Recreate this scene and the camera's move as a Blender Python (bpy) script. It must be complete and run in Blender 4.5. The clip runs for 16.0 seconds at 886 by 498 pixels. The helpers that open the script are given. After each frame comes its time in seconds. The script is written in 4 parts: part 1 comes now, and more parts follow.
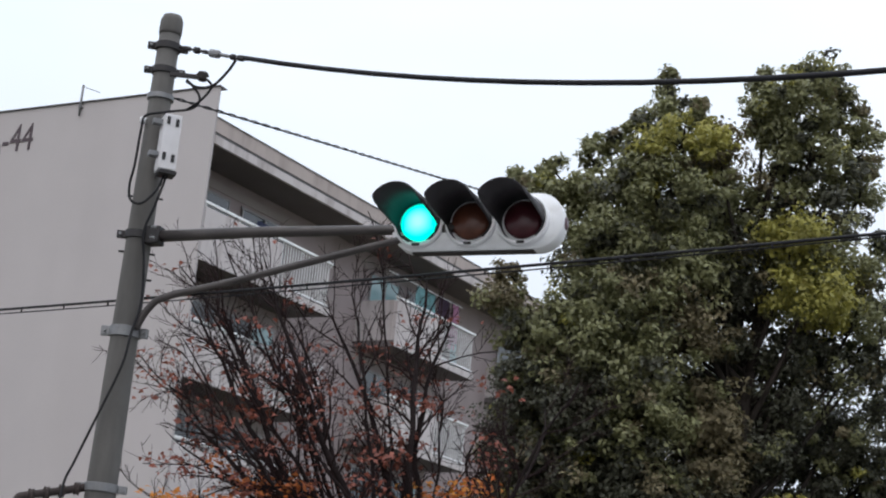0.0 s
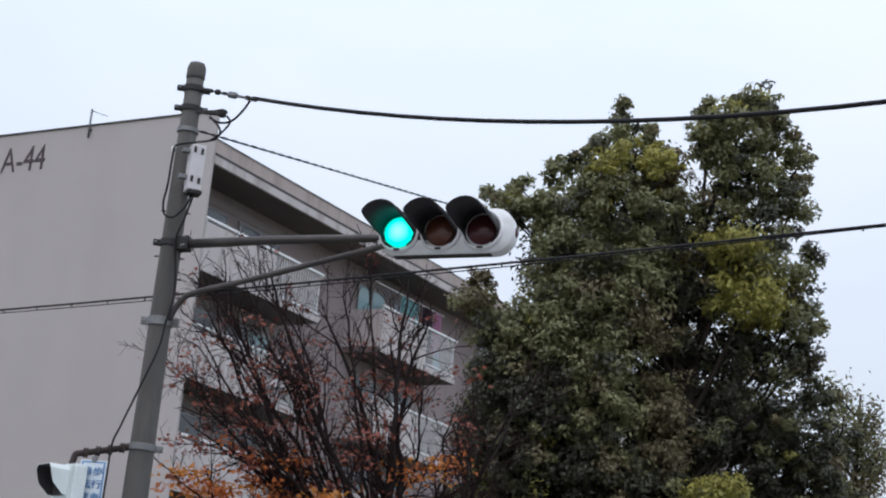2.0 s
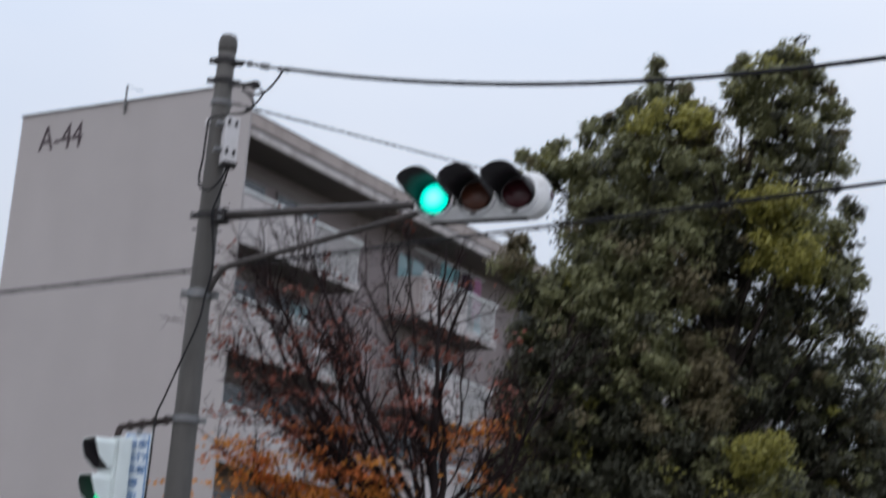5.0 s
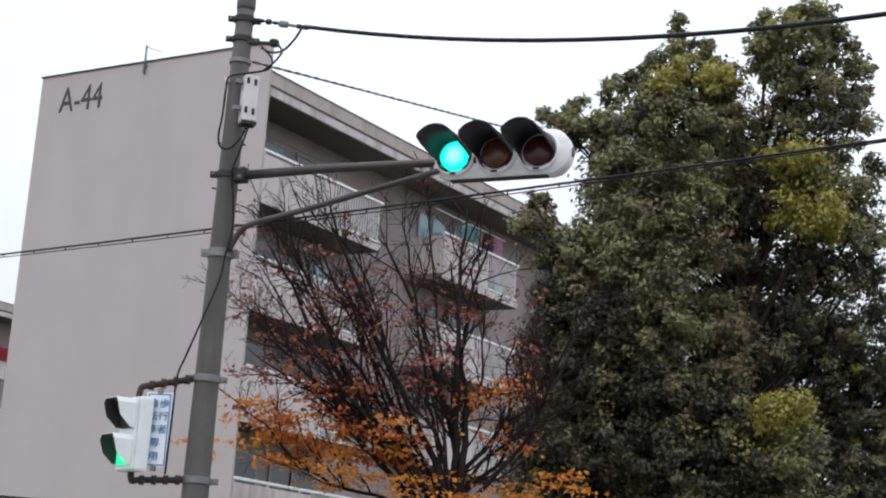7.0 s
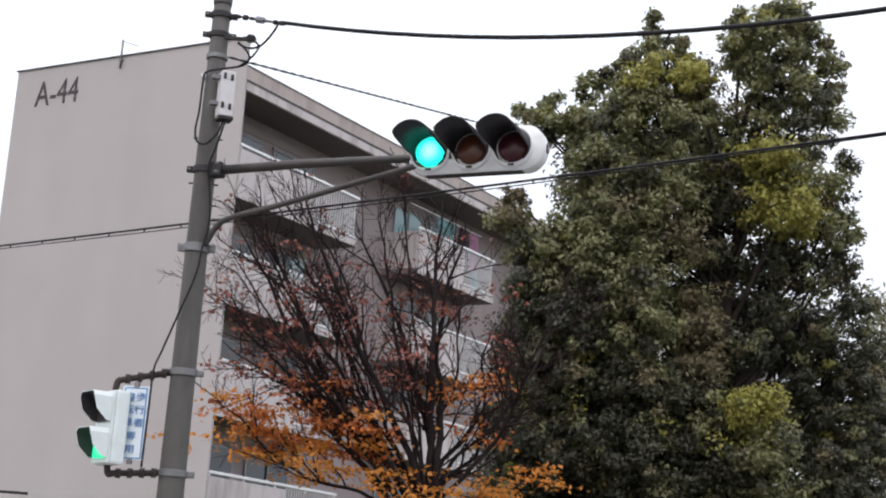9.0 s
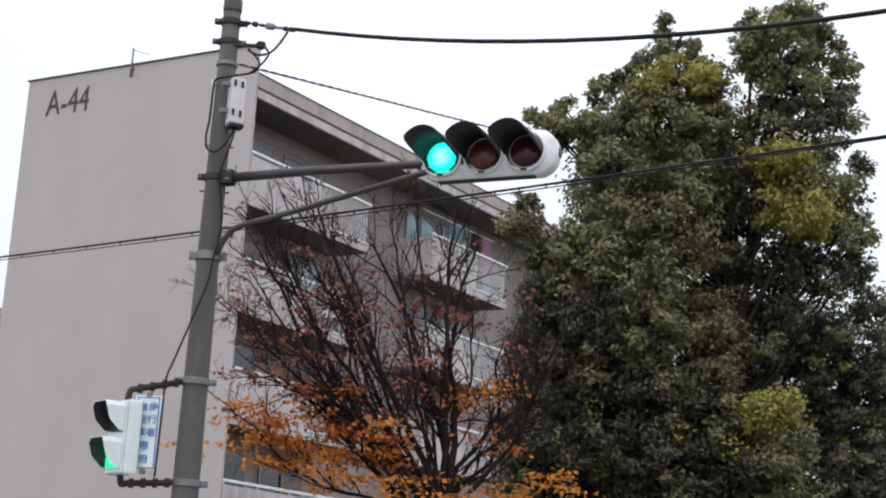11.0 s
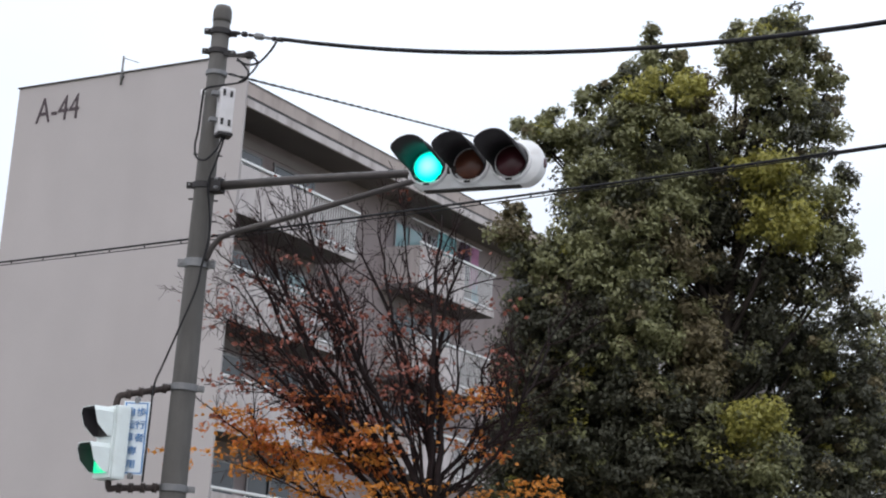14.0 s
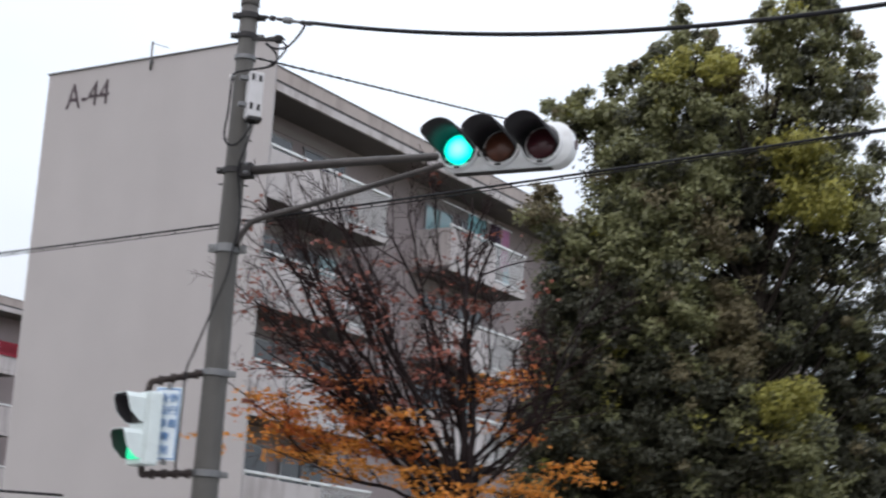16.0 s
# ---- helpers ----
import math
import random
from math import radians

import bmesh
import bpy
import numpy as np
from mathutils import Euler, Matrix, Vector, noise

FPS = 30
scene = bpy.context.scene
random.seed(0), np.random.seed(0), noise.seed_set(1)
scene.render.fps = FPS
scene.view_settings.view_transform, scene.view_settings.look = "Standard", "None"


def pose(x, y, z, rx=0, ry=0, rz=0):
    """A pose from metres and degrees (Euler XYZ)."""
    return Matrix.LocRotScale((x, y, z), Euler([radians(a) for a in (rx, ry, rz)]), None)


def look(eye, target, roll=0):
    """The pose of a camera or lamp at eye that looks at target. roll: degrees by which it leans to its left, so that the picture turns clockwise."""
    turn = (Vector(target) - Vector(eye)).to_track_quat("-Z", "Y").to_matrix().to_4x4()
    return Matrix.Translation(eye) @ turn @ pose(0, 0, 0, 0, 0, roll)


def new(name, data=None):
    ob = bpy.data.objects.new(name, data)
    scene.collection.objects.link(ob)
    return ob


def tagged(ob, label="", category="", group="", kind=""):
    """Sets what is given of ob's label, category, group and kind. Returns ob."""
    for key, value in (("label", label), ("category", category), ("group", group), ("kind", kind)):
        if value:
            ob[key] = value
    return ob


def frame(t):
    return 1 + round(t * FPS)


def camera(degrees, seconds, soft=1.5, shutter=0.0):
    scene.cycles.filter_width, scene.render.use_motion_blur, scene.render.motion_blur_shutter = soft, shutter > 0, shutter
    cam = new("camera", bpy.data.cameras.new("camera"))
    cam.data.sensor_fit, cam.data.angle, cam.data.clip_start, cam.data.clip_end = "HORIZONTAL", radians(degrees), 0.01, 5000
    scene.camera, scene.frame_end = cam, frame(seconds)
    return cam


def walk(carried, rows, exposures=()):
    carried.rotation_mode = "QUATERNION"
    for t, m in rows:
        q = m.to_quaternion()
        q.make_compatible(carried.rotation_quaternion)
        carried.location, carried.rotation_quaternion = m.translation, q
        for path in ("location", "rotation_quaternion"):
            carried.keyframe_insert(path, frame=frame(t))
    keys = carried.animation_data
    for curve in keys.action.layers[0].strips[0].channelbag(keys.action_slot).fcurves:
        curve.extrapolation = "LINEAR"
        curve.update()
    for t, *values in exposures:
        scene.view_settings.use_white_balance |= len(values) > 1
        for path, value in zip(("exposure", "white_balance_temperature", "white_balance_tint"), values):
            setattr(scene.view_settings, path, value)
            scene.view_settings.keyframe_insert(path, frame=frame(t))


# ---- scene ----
cam = camera(30.0, 16.0, soft=2.1, shutter=0.8)
PATH = [
    (0, (-0.105, 3.141, 2.568), (0.485, 22.434, 7.805), 5.50),
    (0.034, (-0.105, 3.141, 2.568), (0.485, 22.434, 7.805), 5.50),
    (0.1, (-0.090, 2.155, 2.265), (0.529, 21.440, 7.528), 5.56),
    (0.2, (-0.082, 1.661, 2.114), (0.551, 20.943, 7.389), 5.59),
    (0.3, (-0.071, 0.983, 1.906), (0.581, 20.259, 7.198), 5.63),
    (0.4, (-0.059, 0.243, 1.679), (0.615, 19.514, 6.990), 5.68),
    (0.5, (-0.056, 0.058, 1.622), (0.623, 19.327, 6.938), 5.69),
    (1, (-0.071, 0.180, 1.659), (0.565, 19.488, 6.838), 5.75),
    (1.5, (-0.083, 0.181, 1.663), (0.589, 19.491, 6.828), 5.40),
    (2, (-0.076, 0.159, 1.654), (0.652, 19.392, 7.092), 5.30),
    (2.5, (-0.070, 0.146, 1.656), (0.671, 19.373, 7.114), 5.03),
    (3, (-0.072, 0.160, 1.658), (0.599, 19.372, 7.177), 4.86),
    (3.5, (-0.064, 0.133, 1.647), (0.849, 19.349, 7.113), 4.54),
    (4, (-0.071, 0.151, 1.653), (0.639, 19.375, 7.125), 4.54),
    (4.5, (-0.061, 0.146, 1.653), (0.369, 19.415, 6.993), 3.93),
    (4.9, (-0.047, 0.143, 1.646), (0.318, 19.456, 6.830), 3.80),
    (5, (-0.043, 0.134, 1.644), (0.243, 19.496, 6.649), 4.04),
    (5.1, (-0.039, 0.114, 1.641), (0.216, 19.537, 6.404), 4.14),
    (5.2, (-0.041, 0.094, 1.635), (0.165, 19.571, 6.172), 4.02),
    (7.3, (-0.037, 0.214, 1.640), (0.031, 19.696, 6.160), 3.93),
    (7.5, (-0.030, 0.138, 1.626), (0.127, 19.623, 6.133), 3.89),
    (8, (-0.030, 0.116, 1.620), (0.167, 19.628, 6.007), 3.98),
    (8.5, (-0.047, 0.221, 1.646), (0.351, 19.721, 6.070), 3.97),
    (9, (-0.031, 0.092, 1.613), (0.329, 19.579, 6.099), 3.88),
    (9.2, (-0.060, 0.195, 1.623), (0.319, 19.685, 6.096), 3.90),
    (11.5, (-0.012, 0.179, 1.639), (0.108, 19.652, 6.200), 3.27),
    (12, (0.008, 0.025, 1.603), (0.044, 19.496, 6.170), 3.21),
    (12.4, (-0.004, 0.190, 1.635), (-0.015, 19.676, 6.140), 3.42),
    (12.5, (-0.012, 0.206, 1.637), (-0.114, 19.685, 6.170), 3.27),
    (12.6, (-0.024, 0.168, 1.630), (-0.151, 19.640, 6.194), 3.19),
    (13, (0.006, 0.026, 1.597), (0.044, 19.484, 6.222), 3.25),
    (13.5, (0.004, 0.009, 1.602), (0.234, 19.473, 6.198), 3.50),
    (14, (-0.002, 0.012, 1.596), (0.325, 19.460, 6.250), 3.63),
    (14.5, (-0.004, 0.042, 1.606), (-0.003, 19.506, 6.202), 4.37),
    (15, (-0.001, 0.070, 1.614), (0.095, 19.547, 6.159), 3.68),
    (15.5, (-0.000, 0.097, 1.622), (0.103, 19.599, 6.054), 3.88),
    (15.9, (-0.001, 0.092, 1.627), (0.058, 19.596, 6.055), 3.87),
    (16, (-0.009, 0.078, 1.625), (-0.035, 19.584, 6.045), 3.38),
]
walk(cam, [(t, look(eye, target, roll)) for t, eye, target, roll in PATH],
     exposures=[(0, -0.12, 6300, 11), (0.5, -0.18, 6200, 11), (1.5, -0.28, 6100, 12), (2.5, -0.28, 6050, 12), (3.5, -0.42, 6040, 12),
                (5.0, -0.48, 6120, 13), (5.4, -0.42, 6110, 13), (7.3, 0.04, 6450, 13), (9.2, 0.13, 6500, 14), (11.3, 0.0, 6400, 12.5), (16, -0.02, 6350, 12)])

# ---- sky and light: a bright overcast afternoon ----
world = bpy.data.worlds.new("overcast_sky")
scene.world = world
world.use_nodes = True
wt = world.node_tree
wt.nodes.clear()
sky = wt.nodes.new("ShaderNodeTexSky")
sky.sky_type = "NISHITA"
sky.sun_disc = False
sky.sun_elevation = radians(38)
sky.sun_rotation = radians(200)
sky.dust_density = 6.0
sky.ozone_density = 2.0
sky_gain = wt.nodes.new("ShaderNodeVectorMath")
sky_gain.operation = "SCALE"
sky_gain.inputs["Scale"].default_value = 0.10
wt.links.new(sky.outputs[0], sky_gain.inputs[0])
coord = wt.nodes.new("ShaderNodeTexCoord")
stretch = wt.nodes.new("ShaderNodeMapping")
stretch.inputs["Scale"].default_value = (1.0, 1.0, 2.5)
wt.links.new(coord.outputs["Generated"], stretch.inputs["Vector"])
cloud = wt.nodes.new("ShaderNodeTexNoise")
cloud.inputs["Scale"].default_value = 2.2
cloud.inputs["Detail"].default_value = 4.0
wt.links.new(stretch.outputs[0], cloud.inputs["Vector"])
cloud_tint = wt.nodes.new("ShaderNodeValToRGB")
cloud_tint.color_ramp.elements[0].position = 0.3
cloud_tint.color_ramp.elements[0].color = (0.72, 0.80, 0.90, 1)
cloud_tint.color_ramp.elements[1].position = 0.7
cloud_tint.color_ramp.elements[1].color = (0.86, 0.89, 0.92, 1)
wt.links.new(cloud.outputs["Fac"], cloud_tint.inputs["Fac"])
sky_mix = wt.nodes.new("ShaderNodeMix")
sky_mix.data_type = "RGBA"
sky_mix.inputs["Factor"].default_value = 0.86
wt.links.new(sky_gain.outputs[0], sky_mix.inputs[6])
wt.links.new(cloud_tint.outputs["Color"], sky_mix.inputs[7])
back = wt.nodes.new("ShaderNodeBackground")
back.inputs["Strength"].default_value = 1.22
wout = wt.nodes.new("ShaderNodeOutputWorld")
# an overcast sky grows brighter towards the zenith
split = wt.nodes.new("ShaderNodeSeparateXYZ")
wt.links.new(coord.outputs["Generated"], split.inputs[0])
rise = wt.nodes.new("ShaderNodeMapRange")
rise.inputs["From Min"].default_value = 0.0
rise.inputs["From Max"].default_value = 1.0
rise.inputs["To Min"].default_value = 0.80
rise.inputs["To Max"].default_value = 1.95
wt.links.new(split.outputs["Z"], rise.inputs["Value"])
sky_rise = wt.nodes.new("ShaderNodeVectorMath")
sky_rise.operation = "SCALE"
wt.links.new(sky_mix.outputs[2], sky_rise.inputs[0])
wt.links.new(rise.outputs["Result"], sky_rise.inputs["Scale"])
wt.links.new(sky_rise.outputs[0], back.inputs["Color"])
wt.links.new(back.outputs[0], wout.inputs["Surface"])

sun_data = bpy.data.lights.new("sun", "SUN")
sun_data.energy = 0.35
sun_data.angle = radians(25)
sun_data.color = (1.0, 0.96, 0.9)
sun = new("sun", sun_data)
sun.matrix_world = look((-9, -20, 24), (0, 0, 0))


# ---- materials ----
def material(name, base, rough=0.7, metal=0.0, vary=0.15, scale=3.0, fine=60.0, bump=0.15, island=0.0, piece=0.0,
             stain=None, stain_amount=0.0, stain_scale=(1, 1, 1), coat=0.0, translucent=0.0, gloss=0.5):
    """A surface with coarse and fine variation, optional stains and a fine relief."""
    m = bpy.data.materials.new(name)
    m.use_nodes = True
    nt = m.node_tree
    bsdf = nt.nodes["Principled BSDF"]
    bsdf.inputs["Roughness"].default_value = rough
    bsdf.inputs["Metallic"].default_value = metal
    bsdf.inputs["Specular IOR Level"].default_value = gloss
    if coat:
        bsdf.inputs["Coat Weight"].default_value = coat
        bsdf.inputs["Coat Roughness"].default_value = 0.1
    tc = nt.nodes.new("ShaderNodeTexCoord")
    big = nt.nodes.new("ShaderNodeTexNoise")
    big.inputs["Scale"].default_value = scale
    big.inputs["Detail"].default_value = 5.0
    small = nt.nodes.new("ShaderNodeTexNoise")
    small.inputs["Scale"].default_value = fine
    small.inputs["Detail"].default_value = 3.0
    nt.links.new(tc.outputs["Object"], big.inputs["Vector"])
    nt.links.new(tc.outputs["Object"], small.inputs["Vector"])
    add = nt.nodes.new("ShaderNodeMath")
    add.operation = "MULTIPLY_ADD"
    add.inputs[1].default_value = 0.35
    nt.links.new(small.outputs["Fac"], add.inputs[0])
    nt.links.new(big.outputs["Fac"], add.inputs[2])
    level = add.outputs[0]
    if island or piece:
        src = nt.nodes.new("ShaderNodeNewGeometry").outputs["Random Per Island"] if island else nt.nodes.new("ShaderNodeObjectInfo").outputs["Random"]
        more = nt.nodes.new("ShaderNodeMath")
        more.operation = "MULTIPLY_ADD"
        more.inputs[1].default_value = island or piece
        nt.links.new(src, more.inputs[0])
        nt.links.new(level, more.inputs[2])
        level = more.outputs[0]
    spread = nt.nodes.new("ShaderNodeMapRange")
    spread.inputs["From Min"].default_value = 0.4
    spread.inputs["From Max"].default_value = 0.95 + (island or piece)
    spread.inputs["To Min"].default_value = 1.0 - vary
    spread.inputs["To Max"].default_value = 1.0 + vary
    nt.links.new(level, spread.inputs["Value"])
    tint = nt.nodes.new("ShaderNodeVectorMath")
    tint.operation = "SCALE"
    tint.inputs[0].default_value = base[:3]
    nt.links.new(spread.outputs["Result"], tint.inputs["Scale"])
    colour = tint.outputs[0]
    if stain:
        mp = nt.nodes.new("ShaderNodeMapping")
        mp.inputs["Scale"].default_value = stain_scale
        nt.links.new(tc.outputs["Object"], mp.inputs["Vector"])
        blot = nt.nodes.new("ShaderNodeTexNoise")
        blot.inputs["Scale"].default_value = 1.0
        blot.inputs["Detail"].default_value = 6.0
        nt.links.new(mp.outputs[0], blot.inputs["Vector"])
        ramp = nt.nodes.new("ShaderNodeMapRange")
        ramp.inputs["From Min"].default_value = 0.48
        ramp.inputs["From Max"].default_value = 0.75
        ramp.inputs["To Max"].default_value = stain_amount
        nt.links.new(blot.outputs["Fac"], ramp.inputs["Value"])
        mix = nt.nodes.new("ShaderNodeMix")
        mix.data_type = "RGBA"
        nt.links.new(ramp.outputs["Result"], mix.inputs["Factor"])
        nt.links.new(colour, mix.inputs[6])
        mix.inputs[7].default_value = (*stain, 1)
        colour = mix.outputs[2]
    nt.links.new(colour, bsdf.inputs["Base Color"])
    if bump:
        bp = nt.nodes.new("ShaderNodeBump")
        bp.inputs["Strength"].default_value = bump
        bp.inputs["Distance"].default_value = 0.01
        nt.links.new(small.outputs["Fac"], bp.inputs["Height"])
        nt.links.new(bp.outputs[0], bsdf.inputs["Normal"])
    if translucent:
        tr = nt.nodes.new("ShaderNodeBsdfTranslucent")
        nt.links.new(colour, tr.inputs["Color"])
        ms = nt.nodes.new("ShaderNodeMixShader")
        ms.inputs[0].default_value = translucent
        out = nt.nodes["Material Output"]
        nt.links.new(bsdf.outputs[0], ms.inputs[1])
        nt.links.new(tr.outputs[0], ms.inputs[2])
        nt.links.new(ms.outputs[0], out.inputs["Surface"])
    return m


def lamp_glow(name, edge, core, radius, strength):
    """A lit signal lens: brightest at its middle, where the bulb sits behind it."""
    m = bpy.data.materials.new(name)
    m.use_nodes = True
    nt = m.node_tree
    bsdf = nt.nodes["Principled BSDF"]
    bsdf.inputs["Base Color"].default_value = (*[c * 0.3 for c in edge], 1)
    bsdf.inputs["Roughness"].default_value = 0.25
    tc = nt.nodes.new("ShaderNodeTexCoord")
    ln = nt.nodes.new("ShaderNodeVectorMath")
    ln.operation = "LENGTH"
    nt.links.new(tc.outputs["Object"], ln.inputs[0])
    mr = nt.nodes.new("ShaderNodeMapRange")
    mr.interpolation_type = "SMOOTHSTEP"
    mr.inputs["From Max"].default_value = radius
    nt.links.new(ln.outputs["Value"], mr.inputs["Value"])
    mix = nt.nodes.new("ShaderNodeMix")
    mix.data_type = "RGBA"
    nt.links.new(mr.outputs["Result"], mix.inputs["Factor"])
    mix.inputs[6].default_value = (*core, 1)
    mix.inputs[7].default_value = (*edge, 1)
    nt.links.new(mix.outputs[2], bsdf.inputs["Emission Color"])
    bsdf.inputs["Emission Strength"].default_value = strength
    return m


def glass(name, tint, rough=0.05):
    m = bpy.data.materials.new(name)
    m.use_nodes = True
    b = m.node_tree.nodes["Principled BSDF"]
    b.inputs["Base Color"].default_value = (*tint, 1)
    b.inputs["Roughness"].default_value = rough
    b.inputs["Specular IOR Level"].default_value = 0.8
    return m


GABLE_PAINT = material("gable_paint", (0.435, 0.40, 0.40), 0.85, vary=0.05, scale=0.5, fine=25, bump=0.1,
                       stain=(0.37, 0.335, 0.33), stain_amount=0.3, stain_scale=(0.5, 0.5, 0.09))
# stained wall behind the balconies, shade there put into its darker base
FACADE_SHADED = material("shaded_facade_paint", (0.33, 0.275, 0.275), 0.85, vary=0.08, scale=0.8, fine=30, bump=0.1,
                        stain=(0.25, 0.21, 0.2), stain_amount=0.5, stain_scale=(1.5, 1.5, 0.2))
PARAPET_PAINT = material("parapet_paint", (0.57, 0.52, 0.515), 0.8, vary=0.08, scale=1.2, fine=30, bump=0.08,
                         stain=(0.28, 0.23, 0.22), stain_amount=0.75, stain_scale=(3.0, 3.0, 0.6))
ROOF_PAINT = material("roof_fascia_paint", (0.46, 0.39, 0.365), 0.85, vary=0.1, scale=0.7, fine=30, bump=0.1,
                      stain=(0.22, 0.18, 0.16), stain_amount=0.6, stain_scale=(2, 2, 0.35))
# shade beneath slabs and eave is put into this dark base
SOFFIT_SHADE = material("soffit_shade", (0.15, 0.13, 0.13), 0.9, vary=0.1, scale=1, bump=0.05)
# lintel strips: wall colour with the balcony shade put in
WALL_SHADE = material("balcony_wall_shade", (0.33, 0.29, 0.28), 0.85, vary=0.1, scale=1.0)
DARK_EDGE = material("roof_flashing", (0.07, 0.065, 0.065), 0.6, vary=0.15)
ALUMINIUM = material("rail_aluminium", (0.80, 0.80, 0.80), 0.45, 0.1, vary=0.08)
FRAME_METAL = material("window_frame_metal", (0.30, 0.29, 0.29), 0.45, 0.4, vary=0.1)
WINDOW_GLASS = glass("window_glass", (0.05, 0.06, 0.07))
CURTAIN_GLASS = glass("curtained_glass", (0.34, 0.52, 0.55), 0.15)
LETTERING = material("dark_lettering", (0.07, 0.05, 0.058), 0.8, vary=0.1)
CONCRETE = material("pole_concrete", (0.105, 0.098, 0.092), 0.9, vary=0.13, scale=3, fine=70, bump=0.25,
                    stain=(0.06, 0.056, 0.052), stain_amount=0.85, stain_scale=(6, 6, 0.9))
STEEL = material("galvanised_steel", (0.2, 0.2, 0.205), 0.5, 0.6, vary=0.15, scale=12)
ARM_PAINT = material("arm_paint", (0.052, 0.044, 0.042), 0.5, 0.2, vary=0.15, scale=5,
                     stain=(0.13, 0.11, 0.10), stain_amount=0.45, stain_scale=(4, 4, 20))
BLACK_METAL = material("black_fitting", (0.02, 0.017, 0.018), 0.6, 0.1, vary=0.25, scale=20)
RUSTY = material("weathered_bracket", (0.05, 0.038, 0.035), 0.7, 0.2, vary=0.35, scale=18, gloss=0.25)
CABLE = material("cable_rubber", (0.013, 0.012, 0.014), 0.55, vary=0.15, scale=10, gloss=0.2)
WHITE_SHELL = material("white_signal_shell", (0.80, 0.80, 0.81), 0.4, vary=0.06, scale=6, bump=0.03,
                       stain=(0.45, 0.43, 0.41), stain_amount=0.45, stain_scale=(3, 3, 6))
PED_SHELL = material("pedestrian_signal_shell", (0.70, 0.76, 0.75), 0.4, vary=0.05, scale=8, bump=0.03,
                     stain=(0.48, 0.5, 0.48), stain_amount=0.4, stain_scale=(4, 4, 5))
BOX_PAINT = material("box_paint", (0.62, 0.60, 0.61), 0.5, vary=0.05, scale=6, stain=(0.5, 0.47, 0.45),
                     stain_amount=0.4, stain_scale=(6, 6, 2))
VISOR_BLACK = material("visor_black", (0.034, 0.030, 0.034), 0.62, vary=0.1, gloss=0.4)
GREEN_LENS = lamp_glow("green_lens_lit", (0.0, 0.33, 0.235), (0.14, 0.50, 0.42), 0.13, 4.2)
AMBER_LENS = material("amber_lens_unlit", (0.10, 0.034, 0.02), 0.3, vary=0.3, scale=9, coat=0.15, gloss=0.3)
RED_LENS = material("red_lens_unlit", (0.06, 0.012, 0.017), 0.3, vary=0.3, scale=9, coat=0.15, gloss=0.3)
PED_GREEN = lamp_glow("walk_figure_lit", (0.02, 0.75, 0.35), (0.45, 1.0, 0.65), 0.13, 1.2)
PED_DARK = material("dark_lens", (0.03, 0.028, 0.028), 0.35, vary=0.2)
SIGN_WHITE = material("sign_white", (0.70, 0.76, 0.80), 0.45, vary=0.04, scale=8)
SIGN_BLUE = material("sign_blue", (0.10, 0.24, 0.48), 0.5, vary=0.06, scale=10)
TWIG = material("twig_bark", (0.026, 0.016, 0.016), 0.9, vary=0.3, scale=9, gloss=0.1)
BARK = material("dark_bark", (0.022, 0.016, 0.016), 0.9, vary=0.4, scale=9, fine=60, bump=0.5, gloss=0.1)
GREY_BARK = material("evergreen_bark", (0.038, 0.031, 0.027), 0.9, vary=0.35, scale=7, fine=50, bump=0.5, gloss=0.1)
# low and inner leaves: the crown's shade is put into a darker green
LEAF_SHADED = material("shaded_evergreen_leaf", (0.073, 0.073, 0.050), 0.45, vary=0.5, scale=1.2, fine=4, bump=0, island=0.7, translucent=0.25, gloss=0.25)
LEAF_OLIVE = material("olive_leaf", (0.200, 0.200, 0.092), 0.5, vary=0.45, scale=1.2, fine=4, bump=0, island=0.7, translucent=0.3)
LEAF_GOLDGREEN = material("yellow_green_leaf", (0.34, 0.315, 0.075), 0.5, vary=0.4, scale=1.5, fine=4, bump=0, island=0.7, translucent=0.35)
LEAF_BROWN = material("brownish_leaf", (0.17, 0.142, 0.082), 0.55, vary=0.45, scale=1.5, fine=4, bump=0, island=0.7, translucent=0.25, gloss=0.25)
LEAF_ORANGE = material("orange_leaf", (0.52, 0.155, 0.04), 0.6, vary=0.45, scale=2, fine=5, bump=0, island=0.8, translucent=0.42)
LEAF_GOLD = material("golden_leaf", (0.64, 0.26, 0.045), 0.6, vary=0.4, scale=2, fine=5, bump=0, island=0.8, translucent=0.42)
LEAF_RUSSET = material("russet_leaf", (0.24, 0.075, 0.05), 0.65, vary=0.45, scale=2, fine=5, bump=0, island=0.8, translucent=0.3)
ASPHALT = material("asphalt", (0.05, 0.05, 0.052), 0.9, vary=0.2, scale=0.6, fine=40, bump=0.3)
PAVING = material("pavement_concrete", (0.28, 0.27, 0.255), 0.9, vary=0.15, scale=0.8, fine=30, bump=0.2)
SOIL = material("soil_and_grass", (0.10, 0.095, 0.055), 0.95, vary=0.35, scale=0.4, fine=12, bump=0.4)
CLOTH_PINK = material("pink_cloth", (0.50, 0.24, 0.38), 0.9, vary=0.15, scale=5)
CLOTH_BLUE = material("pale_blue_cloth", (0.38, 0.60, 0.66), 0.9, vary=0.15, scale=5)
CLOTH_RED = material("red_cloth", (0.32, 0.03, 0.05), 0.9, vary=0.15, scale=5)


